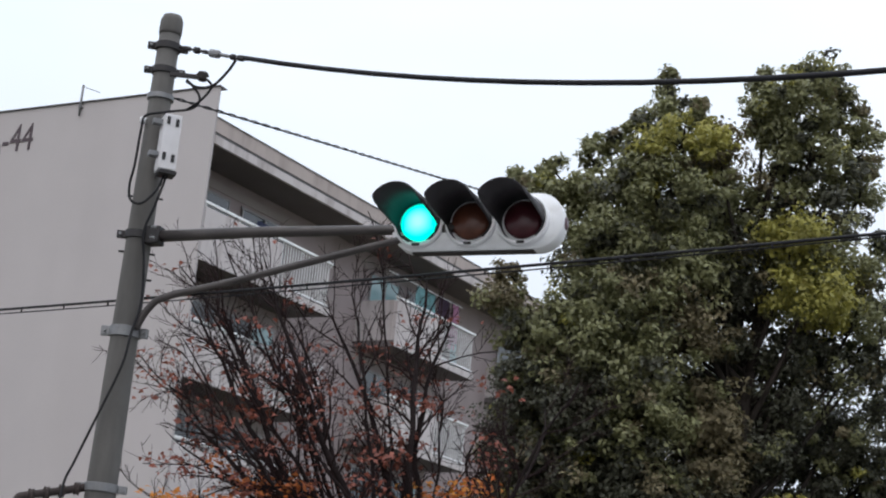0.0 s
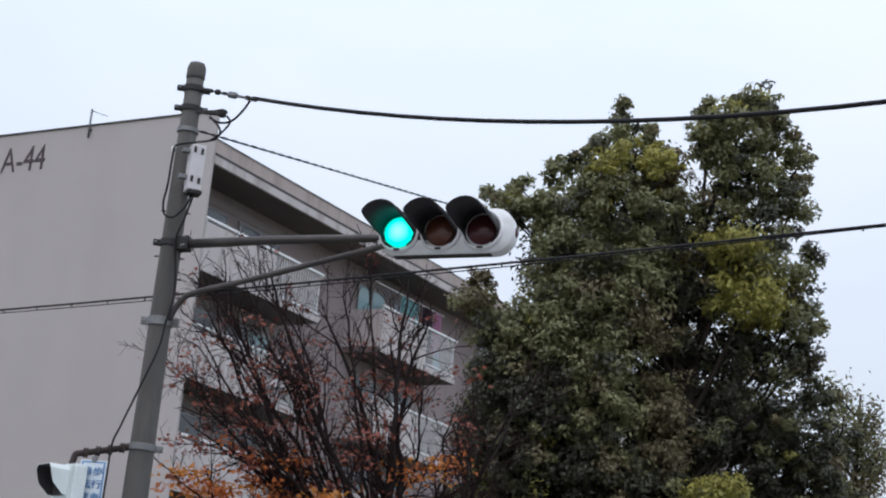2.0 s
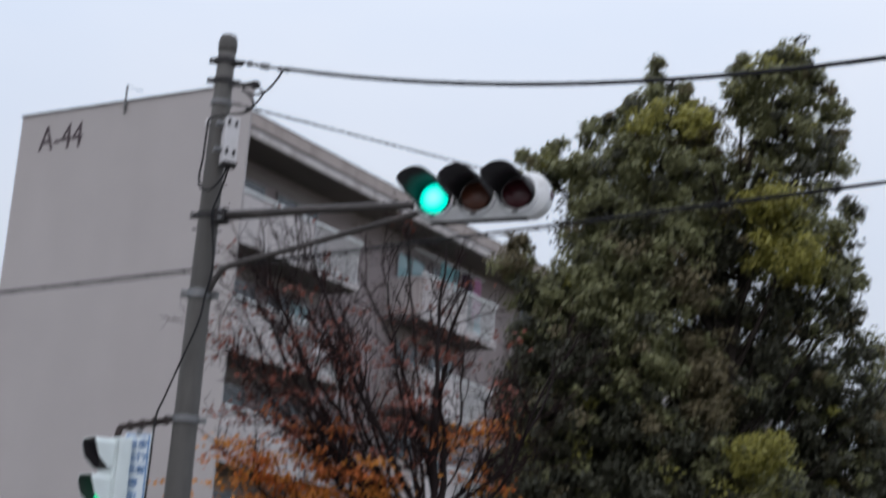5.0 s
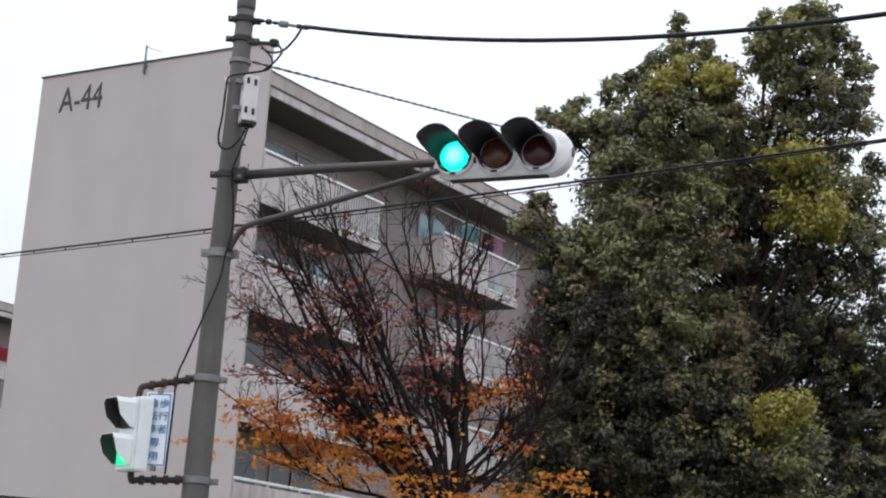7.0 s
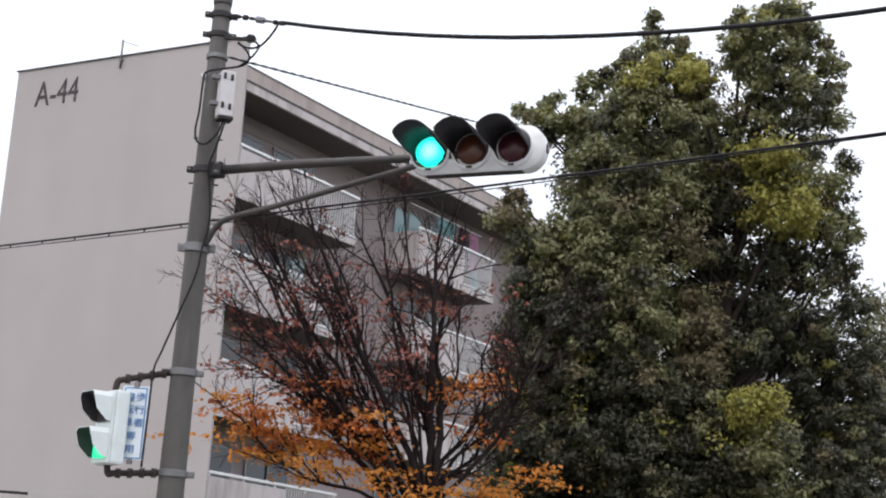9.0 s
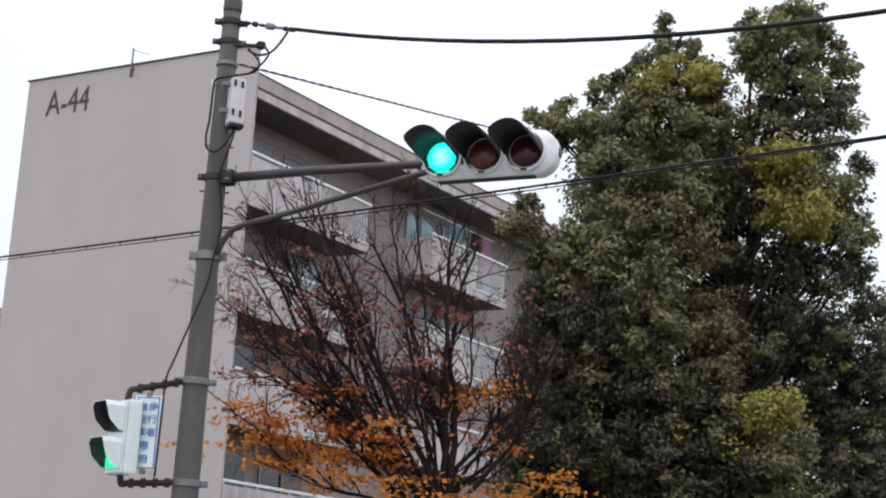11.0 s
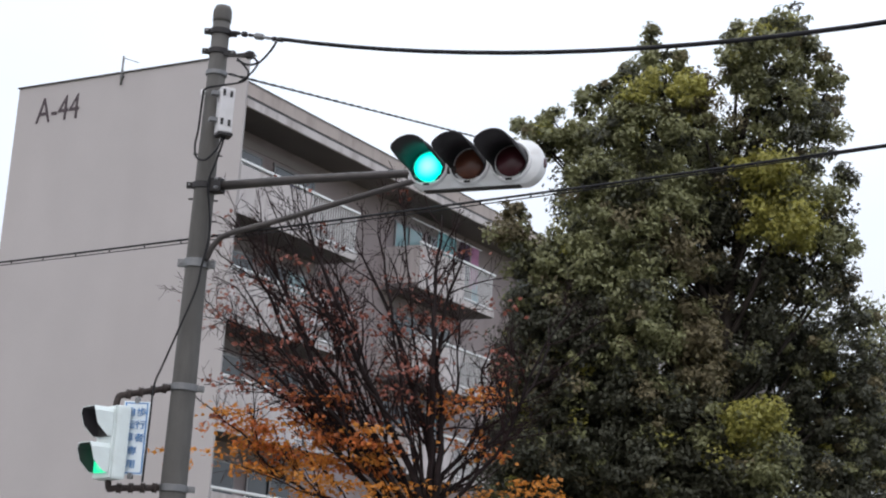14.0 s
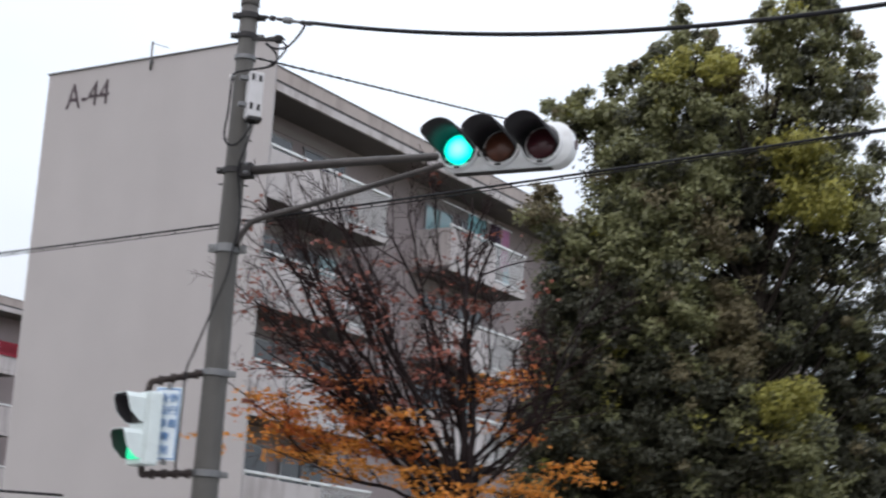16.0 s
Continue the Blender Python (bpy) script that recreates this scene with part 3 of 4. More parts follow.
def visor_mesh(r, long, short, sides=40, span=140):
    """A hood round the upper part of a lens, longest at the top, with a small thickness."""
    bm = bmesh.new()
    rows = []
    for k in range(sides + 1):
        a = radians(-span + 2 * span * k / sides)
        c = max(0.0, min(1.0, (radians(108) - abs(a)) / radians(50)))
        l = short + (long - short) * c * c * (3 - 2 * c)
        flare = 1.0 + 0.18 * c
        row = []
        for rr, y in ((r, 0.03), (r * flare, -l), ((r + 0.006) * flare, -l), (r + 0.006, 0.03)):
            droop = max(0.0, -y / long)
            row.append(bm.verts.new((rr * math.sin(a) - 0.04 * droop, y, rr * math.cos(a) - 0.045 * droop)))
        rows.append(row)
    for a, b in zip(rows, rows[1:]):
        for i in range(4):
            j = (i + 1) % 4
            bm.faces.new((a[i], a[j], b[j], b[i]))
    bm.faces.new(rows[0])
    bm.faces.new(rows[-1][::-1])
    bmesh.ops.recalc_face_normals(bm, faces=bm.faces[:])
    return bm


for i, (m, what) in enumerate(((GREEN_LENS, "lit blue-green lens"), (AMBER_LENS, "unlit dark amber lens"), (RED_LENS, "unlit dark red lens"))):
    rim = part("lens_rim", ring_mesh(0.177, 0.205, -0.012, 0.035), WHITE_SHELL, signal, "grey-white lens rim", smooth=False)
    rim.location = (PITCH * i, 0, 0)
    lens = part("lens", disc_lens(0.148, 0.035), m, rim, what, smooth=True)
    hood = part("visor", visor_mesh(0.172, 0.45, 0.02), VISOR_BLACK, rim, "black visor", smooth=True)
    part("latch", boxed(-0.03, 0.03, -0.03, -0.013, -0.197, -0.178, 0.004), BLACK_METAL, rim)
part("end_cap", lathe([(0.05, 0), (0.05, 0.02), (0.03, 0.03)], 16), RED_LENS, signal, "small dark red end plug").matrix_local = pose(1.13, 0.12, 0, 0, 90, 0)

inv = SIG.inverted()
def to_signal(p):
    return inv @ Vector(p)


tube("arm", [to_signal((-2.1, 16.40, 6.015)), to_signal((-1.2, 15.97, 6.03)), to_signal((-0.1, 15.53, 6.045)), to_signal((0.35, 15.31, 6.05))],
     [0.05, 0.045, 0.04, 0.04], ARM_PAINT, signal, "dark painted steel arm", 14)
part("arm_flange", boxed(-0.13, 0.02, -0.06, 0.06, -0.075, 0.075, 0.012), BLACK_METAL, signal, "dark bolted arm flange").location = to_signal((-2.03, 16.36, 6.015))
for z in (0.045, -0.045):
    tube("flange_bolt", [to_signal((-2.09, 16.27, 6.015 + z)), to_signal((-2.06, 16.25, 6.015 + z))], 0.014, STEEL, signal)
tube("brace", bend([to_signal((-2.12, 16.36, 5.22)), to_signal((-2.03, 16.33, 5.40)), to_signal((-1.88, 16.27, 5.50)), to_signal((-1.3, 16.03, 5.64)),
                    to_signal((-0.15, 15.52, 5.935)), to_signal((0.2, 15.38, 5.99))], 8), 0.03, ARM_PAINT, signal, "bent steel brace", 12)

# ---- pedestrian signal, turned to the other road ----
PED = pose(-2.89, 16.22, 3.315, 0, 0, -54)
ped = thing("pedestrian_signal", PED, "white pedestrian signal with two hooded square lenses", "pedestrian light")
part("housing", boxed(-0.19, 0.19, 0.0, 0.15, -0.36, 0.36, 0.03), PED_SHELL, ped, "white metal case")
part("door", boxed(-0.175, 0.175, -0.02, -0.002, -0.35, 0.35, 0.008), PED_SHELL, ped)


def ped_hood(scale=1.0, grow=1.04):
    """A hood over a square lens: a roof and two cheeks that slope back."""
    bm = bmesh.new()
    w, h, l = 0.152 * scale, 0.148 * scale, 0.20
    prof = [(-w, -h * 0.8, 0.05), (-w, -0.02, 0.16), (-w, h * 0.7, l), (-w * 0.8, h, l), (w * 0.8, h, l), (w, h * 0.7, l), (w, -0.02, 0.16), (w, -h * 0.8, 0.05)]
    rows = []
    for x, z, d in prof:
        k = grow
        rows.append([bm.verts.new((x, 0, z)), bm.verts.new((x, -d, z)), bm.verts.new((x * k, -d, z * k)), bm.verts.new((x * k, 0, z * k))])
    for a, b in zip(rows, rows[1:]):
        for i in range(4):
            j = (i + 1) % 4
            bm.faces.new((a[i], a[j], b[j], b[i]))
    bm.faces.new(rows[0])
    bm.faces.new(rows[-1][::-1])
    bmesh.ops.recalc_face_normals(bm, faces=bm.faces[:])
    return bm


for z, m, what in ((0.175, PED_DARK, "dark unlit stop lens"), (-0.175, PED_GREEN, "glowing green walk lens")):
    lens = part("lens", boxed(-0.125, 0.125, -0.012, 0.0, -0.125, 0.125, 0.02), m, ped, what)
    lens.location = (0, -0.022, z)
    part("lens_frame", boxed(-0.15, 0.15, 0.004, 0.018, -0.15, 0.15, 0.01), PED_SHELL, lens)
    hood = part("visor", ped_hood(), PED_SHELL, lens, "white hood")
    part("lining", ped_hood(0.965, 1.02), VISOR_BLACK, hood, "black inner lining")
pinv = PED.inverted()
for z, slope in ((3.93, 0.28), (2.93, 0.1)):
    tube("bracket", bend([pinv @ Vector(p) for p in ((-2.3, 16.42, z), (-2.58, 16.34, z - slope * 0.28), (-2.76, 16.28, z - slope * 0.46), (-2.82, 16.27, z - slope * 0.55), (-2.84, 16.27, z - 0.25 if slope > 0.2 else z + 0.04))], 6),
         0.032, RUSTY, ped, "weathered dark bracket pipe")
    for k in range(4):
        p = pinv @ Vector((-2.40 - 0.11 * k, 16.395 - 0.032 * k, z - slope * (0.1 + 0.11 * k)))
        part("coupling", lathe([(0.03, -0.028), (0.052, -0.022), (0.044, 0.0), (0.054, 0.02), (0.03, 0.026)], 12), RUSTY, ped).matrix_local = Matrix.Translation(p) @ pose(0, 0, 0, 0, 0, 60) @ pose(0, 0, 0, 0, 90, 0)

# ---- sign beside it ----
sign = thing("sign_board", pose(-2.625, 16.22, 3.375, 0, 0, -12) @ Matrix.Diagonal((1.18, 1.0, 1.0, 1.0)), "white sign board with blue border and blue characters", "sign")
part("board", boxed(-0.115, 0.115, 0.0, 0.018, -0.36, 0.36, 0.004), SIGN_WHITE, sign)
for x0, x1, z0, z1 in ((-0.1, 0.1, 0.335, 0.347), (-0.1, 0.1, -0.347, -0.335), (-0.1, -0.088, -0.335, 0.335), (0.088, 0.1, -0.335, 0.335)):
    part("border", boxed(x0, x1, -0.004, -0.001, z0, z1), SIGN_BLUE, sign)
for ch, x, z in zip("\u81ea\u8ee2\u8eca\u5c02\u7528", (-0.043, -0.043, -0.043, -0.005, -0.005), (0.25, 0.125, 0.0, -0.13, -0.26)):
    letters(ch, pose(x, -0.006, z, 90, 0, 0), 0.092, SIGN_BLUE, sign, "character", bold=0.0)
for ch, z in zip("\u6b69\u884c\u8005", (0.25, 0.125, 0.0)):
    letters(ch, pose(0.047, -0.006, z, 90, 0, 0), 0.092, SIGN_BLUE, sign, "character", bold=0.0)
for z in (0.37, -0.37):
    part("clip", boxed(-0.02, 0.02, -0.01, 0.03, z - 0.03, z + 0.03, 0.004), STEEL, sign)

# ---- overhead cables ----
def hanging(name, start, way, coefs, s0, s1, radius, label, n=40, mat=None):
    """A cable in a vertical plane: height is a quadratic of the run along it."""
    pts = []
    for i in range(n + 1):
        s = s0 + (s1 - s0) * i / n
        pts.append((start[0] + way[0] * s, start[1] + way[1] * s, coefs[0] * s * s + coefs[1] * s + coefs[2]))
    ob = tube(name, pts, radius, mat or CABLE, sides=8)
    return tagged(ob, label, "cable")


SPAN = ((-2.15, 16.45), (0.774, -0.6332))
span_wire = hanging("overhead_cable", *SPAN, (0.0188, -0.31219, 7.726), 0.80, 20.0, 0.02, "thick black overhead cable tied to the pole top")
tail = bend([(-1.56, 15.97, 7.47), (-1.62, 16.0, 7.37), (-1.73, 16.10, 7.28), (-1.86, 16.2, 7.28), (-1.98, 16.28, 7.35)], 8)
drop_cable = tagged(tube("jumper_cable", tail, 0.012, CABLE), "thin black jumper looping from cable to pole", "cable")
hang = thing("cable_anchor", pose(-2.1, 16.41, 7.70), "pole-top strain anchor with porcelain and links", "cable fitting")
for i, (s, r, l, m) in enumerate(((0.10, 0.022, 0.10, BLACK_METAL), (0.22, 0.03, 0.06, BLACK_METAL), (0.32, 0.018, 0.08, BLACK_METAL), (0.44, 0.036, 0.13, STEEL),
                                  (0.56, 0.016, 0.12, STEEL), (0.66, 0.026, 0.05, BLACK_METAL), (0.75, 0.024, 0.1, BLACK_METAL))):
    c = Vector((0.774 * s, -0.6332 * s, -0.30 * s + 0.0))
    d = Vector((0.774, -0.6332, -0.30)).normalized()
    v, f = tube_data([c - d * l / 2, c - d * l / 3, c + d * l / 3, c + d * l / 2], [r * 0.6, r, r, r * 0.6], 10)
    arrays("link", v, f, m, hang)
v, f = tube_data([(0, 0, 0), (0.774 * 0.8, -0.6332 * 0.8, -0.24)], 0.008, 6)
arrays("rod", v, f, BLACK_METAL, hang)

LOW = ((-2.3, 16.75), (0.7814, -0.624))
low_wire = hanging("overhead_cable", *LOW, (0.00077, -0.00556, 5.5365), -24.0, 16.0, 0.011, "thin black service cable passing behind the pole")
low_wire_two = hanging("overhead_cable", *LOW, (0.0012, -0.0055, 5.497), -24.0, 16.0, 0.0055, "finer wire slung under the service cable")
for s in [-9 + 0.55 * k for k in range(32)]:
    z = 0.00077 * s * s - 0.00556 * s + 5.5365
    x, y = -2.3 + 0.7814 * s, 16.75 - 0.624 * s
    tagged(tube("cable_hanger", [(x, y, z + 0.012), (x, y, z - 0.032)], 0.008, BLACK_METAL), "small black cable hanger clip", "cable fitting", "hangers on the service cable")

# twisted stay wire to the far side, in two strands
strand = []
for k in range(2):
    pts = []
    for i in range(220):
        s = 12.0 * i / 219
        a = s * 14 + math.pi * k
        pts.append((-2.1 + 0.3962 * s + 0.009 * math.cos(a), 16.6 + 0.9182 * s, 7.305 + 0.218 * s + 0.009 * math.sin(a)))
    strand.append(tube_data(pts, 0.0075, 5))
verts = strand[0][0] + strand[1][0]
faces = strand[0][1] + [tuple(i + len(strand[0][0]) for i in f) for f in strand[1][1]]
tagged(arrays("stay_wire", verts, faces, CABLE, smooth=True), "thin twisted wire running from the pole towards the trees", "cable")

# cables that run down the pole
pole_cables = [
    bend([(-1.98, 16.28, 7.37), (-1.86, 16.30, 7.24), (-1.9, 16.3, 7.13), (-2.1, 16.29, 7.07), (-2.28, 16.32, 7.03), (-2.305, 16.33, 6.92), (-2.315, 16.33, 6.6), (-2.335, 16.34, 6.42), (-2.30, 16.3, 6.28), (-2.2, 16.28, 6.26), (-2.09, 16.28, 6.40), (-2.05, 16.27, 6.55)], 8),
    bend([(-2.03, 16.27, 6.52), (-2.1, 16.31, 6.25), (-2.16, 16.32, 6.02), (-2.12, 16.32, 5.75), (-2.1, 16.33, 5.45), (-2.14, 16.29, 5.15), (-2.17, 16.27, 4.9), (-2.30, 16.28, 4.5), (-2.43, 16.27, 4.1), (-2.48, 16.22, 3.9), (-2.485, 16.19, 3.5), (-2.495, 16.19, 2.95)], 8),
    bend([(-1.80, 16.2, 7.36), (-1.76, 16.22, 7.3), (-1.84, 16.24, 7.18), (-1.95, 16.28, 7.1)], 8),
]
for pts in pole_cables:
    tagged(tube("pole_cable", pts, 0.011, CABLE, sides=8), "black cable tied loosely down the pole", "cable", "cables down the pole")
spool = thing("insulator", pose(-1.93, 16.33, 7.42), "small dark insulator on a pole bracket", "cable fitting")
part("bracket", boxed(-0.2, 0.05, -0.02, 0.02, -0.015, 0.015), BLACK_METAL, spool)
part("spool", lathe([(0.03, -0.03), (0.05, -0.015), (0.032, 0.0), (0.055, 0.02), (0.04, 0.045)], 14), BLACK_METAL, spool, smooth=True).location = (0.07, 0, 0)

# street cable far down at the left
hanging("overhead_cable", (-3.0, 15.5), (0.9, -0.43), (0.004, -0.03, 2.58), -14, -0.5, 0.014, "black cable low beside the pedestrian signal")


clamp = thing("cable_clamp", pose(-5.25, 16.57, 2.69, 0, 0, -25), "black splice clamp on the low street cable", "cable fitting")
part("sleeve", lathe([(0.016, -0.13), (0.034, -0.1), (0.034, 0.1), (0.016, 0.13)], 12), BLACK_METAL, clamp, smooth=True).matrix_local = pose(0, 0, 0, 0, 90, 0)


# ---- trees ----
def leaf_mesh(name, centres, normals, length, width, mat, parent, rng, label=""):
    """Many small folded leaves joined into one mesh: four triangles each."""
    n = len(centres)
    nrm = normals + rng.normal(0, 0.55, (n, 3))
    nrm /= np.linalg.norm(nrm, axis=1)[:, None]
    d = rng.normal(0, 1, (n, 3)) + np.array([0, 0, -0.35])
    d -= nrm * (d * nrm).sum(1)[:, None]
    d /= np.linalg.norm(d, axis=1)[:, None]
    s = np.cross(nrm, d)
    L = (length * rng.uniform(0.65, 1.25, n))[:, None]
    Wd = (width * rng.uniform(0.7, 1.2, n))[:, None]
    base = centres - d * L * 0.5
    tip = centres + d * L * 0.5 - nrm * L * 0.12
    mid = centres + nrm * L * 0.03
    a = centres + s * Wd * 0.5 + nrm * Wd * 0.22 - d * L * 0.06
    b = centres - s * Wd * 0.5 + nrm * Wd * 0.22 - d * L * 0.06
    v = np.stack([base, a, tip, b, mid], 1).reshape(-1, 3)
    o = (np.arange(n) * 5)[:, None]
    f = np.concatenate([o + np.array([[0, 4, 1]]), o + np.array([[1, 4, 2]]), o + np.array([[2, 4, 3]]), o + np.array([[3, 4, 0]])], 1).reshape(-1, 3)
    me = bpy.data.meshes.new(name)
    me.vertices.add(len(v))
    me.vertices.foreach_set("co", v.ravel())
    me.loops.add(f.size)
    me.loops.foreach_set("vertex_index", f.ravel().astype(np.int32))
    me.polygons.add(len(f))
    me.polygons.foreach_set("loop_start", np.arange(0, f.size, 3, dtype=np.int32))
    me.update(calc_edges=True)
    me.materials.append(mat)
    ob = new(name, me)
    ob.parent = parent
    tagged(ob, label, kind="stuff")
    return ob


def unit(rng, n):
    v = rng.normal(0, 1, (n, 3))
    return v / np.linalg.norm(v, axis=1)[:, None]


def lobe_leaves(rng, centre, radii, puffs, per_puff, puff_r, kind=0, loose=0.0):
    """Leaves in small puffs over a lobe, some inside, some on loose sprays that stand out from it, and the kind of each leaf."""
    cs, ns, pick = [], [], []
    sprays = int(puffs * loose)
    u = unit(rng, puffs + sprays)
    depth = np.concatenate([rng.uniform(0.2, 1.0, puffs) ** 0.6, rng.uniform(1.02, 1.38, sprays)])
    for k in range(puffs + sprays):
        out = k >= puffs
        n = per_puff // 2 if out else per_puff
        c = np.array(centre) + u[k] * np.array(radii) * depth[k]
        r = puff_r * rng.uniform(0.55, 1.35) * (0.7 if out else 1.0)
        p = unit(rng, n)
        q = c + p * r * (rng.uniform(0.15, 1.0, n) ** 0.5)[:, None] * np.array([1.0, 1.0, 0.7])
        if out:
            q = q - u[k] * np.array(radii) * (rng.uniform(0.0, 0.3, n))[:, None]
        cs.append(q)
        ns.append(p * 0.5 + u[k] * 0.35 + np.array([0, 0, 0.6]))
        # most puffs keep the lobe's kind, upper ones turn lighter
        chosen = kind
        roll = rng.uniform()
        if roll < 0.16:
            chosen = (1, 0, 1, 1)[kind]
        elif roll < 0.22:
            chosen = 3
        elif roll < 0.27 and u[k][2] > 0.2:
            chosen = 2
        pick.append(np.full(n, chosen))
    return np.concatenate(cs), np.concatenate(ns), np.concatenate(pick)


def limb(start, way, length, r0, r1, rng, steps=9, rise=0.08, wobble=0.1):
    p, d = Vector(start), Vector(way).normalized()
    pts, rad = [p.copy()], [r0]
    for i in range(steps):
        d = (d + Vector(rng.normal(0, wobble, 3)) + Vector((0, 0, rise))).normalized()
        p = p + d * (length / steps)
        pts.append(p.copy())
        rad.append(r0 + (r1 - r0) * (i + 1) / steps)
    return pts, rad


def evergreen():
    rng = np.random.default_rng(11)
    base = Vector((5.0, 26.4, 0))
    t = thing("evergreen_tree", Matrix.Translation(base), "tall evergreen broadleaf tree with olive and yellowing leaves", "tree")
    tv, tf = tube_data([(0, 0, -0.1), (0.05, 0, 1.5), (-0.05, 0.05, 4.0), (0.1, 0, 6.5), (0.3, 0, 8.6), (0.6, 0.1, 10.6)], [0.26, 0.2, 0.15, 0.11, 0.07, 0.03], 12)
    arrays("trunk", tv, tf, GREY_BARK, t, "dark grey trunk", smooth=True)
    # lobes of the crown, from the top down: x, depth, height, half width, half height, number of puffs, kind of leaf
    # kind 0 low, mostly 1 above: crown shading is put into leaf colour
    crown_top = [
        (5.94, 26.2, 12.18, 0.42, 0.24, 8, 1), (5.18, 26.2, 11.97, 0.24, 0.22, 4, 1), (5.55, 26.0, 11.52, 0.69, 0.46, 23, 1),
        (6.36, 26.3, 11.64, 0.39, 0.45, 11, 1), (6.84, 26.4, 11.22, 0.24, 0.49, 6, 1), (5.19, 26.2, 11.20, 0.35, 0.42, 11, 1),
        (5.90, 26.2, 10.77, 0.88, 0.56, 33, 1), (6.73, 26.4, 10.36, 0.39, 0.47, 8, 1), (3.73, 26.2, 11.72, 0.09, 0.26, 5, 1),
        (3.76, 26.1, 11.33, 0.24, 0.19, 4, 1), (4.13, 26.1, 11.39, 0.15, 0.13, 4, 1), (3.34, 26.1, 10.92, 0.26, 0.20, 5, 1),
        (3.88, 26.0, 11.06, 0.55, 0.24, 11, 1),
    ]
    crown_shoulder = [
        (3.86, 25.5, 10.48, 0.77, 0.41, 22, 2), (3.24, 25.6, 10.22, 0.45, 0.38, 12, 1), (4.42, 25.7, 10.54, 0.38, 0.41, 11, 3),
        (2.60, 26.2, 10.49, 0.19, 0.26, 4, 1), (2.90, 26.2, 10.71, 0.17, 0.19, 4, 1), (2.10, 26.3, 10.24, 0.15, 0.17, 4, 1),
        (1.65, 26.3, 10.07, 0.21, 0.10, 4, 1), (1.97, 26.2, 9.81, 0.39, 0.22, 7, 1), (2.45, 26.1, 9.82, 0.41, 0.37, 11, 1),
        (3.00, 25.8, 9.66, 0.64, 0.50, 21, 1), (3.82, 25.7, 9.72, 0.82, 0.55, 27, 1), (4.93, 26.5, 9.99, 0.75, 0.57, 26, 1),
    ]
    crown_breast = [
        (6.09, 26.2, 9.87, 0.74, 0.51, 21, 0), (5.50, 25.4, 9.26, 0.50, 0.33, 14, 2), (6.29, 25.9, 9.02, 0.55, 0.46, 13, 1),
        (2.92, 25.7, 8.96, 0.66, 0.55, 23, 1), (3.88, 25.7, 8.87, 0.78, 0.64, 33, 1), (4.99, 26.5, 8.96, 0.75, 0.71, 32, 0),
        (5.78, 25.6, 8.53, 0.68, 0.50, 24, 2), (3.16, 25.6, 8.14, 0.82, 0.55, 30, 1), (4.05, 25.8, 7.97, 0.69, 0.60, 25, 3),
        (1.57, 26.1, 8.54, 0.22, 0.13, 4, 3), (1.47, 26.0, 8.13, 0.33, 0.20, 5, 3), (2.00, 26.0, 7.79, 0.51, 0.42, 14, 1),
        (2.59, 25.6, 7.56, 0.73, 0.55, 27, 1),
    ]
    crown_middle = [
        (6.61, 26.2, 8.31, 0.47, 0.42, 7, 1), (5.82, 26.4, 7.93, 0.61, 0.52, 18, 0), (4.74, 26.6, 7.91, 0.30, 0.38, 4, 0),
        (3.48, 25.5, 7.22, 0.77, 0.59, 28, 1), (6.54, 26.5, 7.52, 0.52, 0.42, 8, 0), (5.69, 26.6, 7.11, 0.57, 0.47, 14, 0),
        (4.47, 26.0, 6.78, 0.55, 0.51, 18, 3), (1.92, 26.2, 6.94, 0.47, 0.56, 17, 0), (2.60, 25.8, 6.68, 0.83, 0.64, 35, 0),
        (3.54, 25.8, 6.46, 0.83, 0.64, 35, 1), (5.36, 26.8, 6.37, 0.76, 0.52, 25, 0), (4.56, 26.2, 6.04, 0.65, 0.56, 23, 3),
        (6.57, 27.0, 6.76, 0.82, 0.58, 26, 0),
    ]
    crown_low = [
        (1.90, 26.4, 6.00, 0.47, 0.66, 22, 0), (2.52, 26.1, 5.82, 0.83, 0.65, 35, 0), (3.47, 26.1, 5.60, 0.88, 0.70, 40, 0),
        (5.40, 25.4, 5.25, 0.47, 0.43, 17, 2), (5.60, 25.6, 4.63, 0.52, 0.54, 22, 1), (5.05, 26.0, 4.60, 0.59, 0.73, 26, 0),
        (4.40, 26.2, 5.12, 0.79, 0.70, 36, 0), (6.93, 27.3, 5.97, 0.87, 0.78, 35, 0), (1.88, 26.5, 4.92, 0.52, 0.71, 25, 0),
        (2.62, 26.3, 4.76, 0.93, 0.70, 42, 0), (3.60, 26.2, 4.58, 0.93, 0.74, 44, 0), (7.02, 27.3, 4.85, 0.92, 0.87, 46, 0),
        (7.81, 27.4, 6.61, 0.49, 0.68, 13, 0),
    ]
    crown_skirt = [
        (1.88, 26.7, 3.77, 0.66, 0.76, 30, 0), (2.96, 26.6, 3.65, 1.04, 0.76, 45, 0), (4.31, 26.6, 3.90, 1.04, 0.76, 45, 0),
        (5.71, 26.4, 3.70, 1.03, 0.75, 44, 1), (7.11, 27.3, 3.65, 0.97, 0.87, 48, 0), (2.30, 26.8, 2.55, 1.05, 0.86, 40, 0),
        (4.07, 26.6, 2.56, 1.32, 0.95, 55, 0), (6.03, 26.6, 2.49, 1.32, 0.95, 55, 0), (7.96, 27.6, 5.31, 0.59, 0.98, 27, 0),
    ]
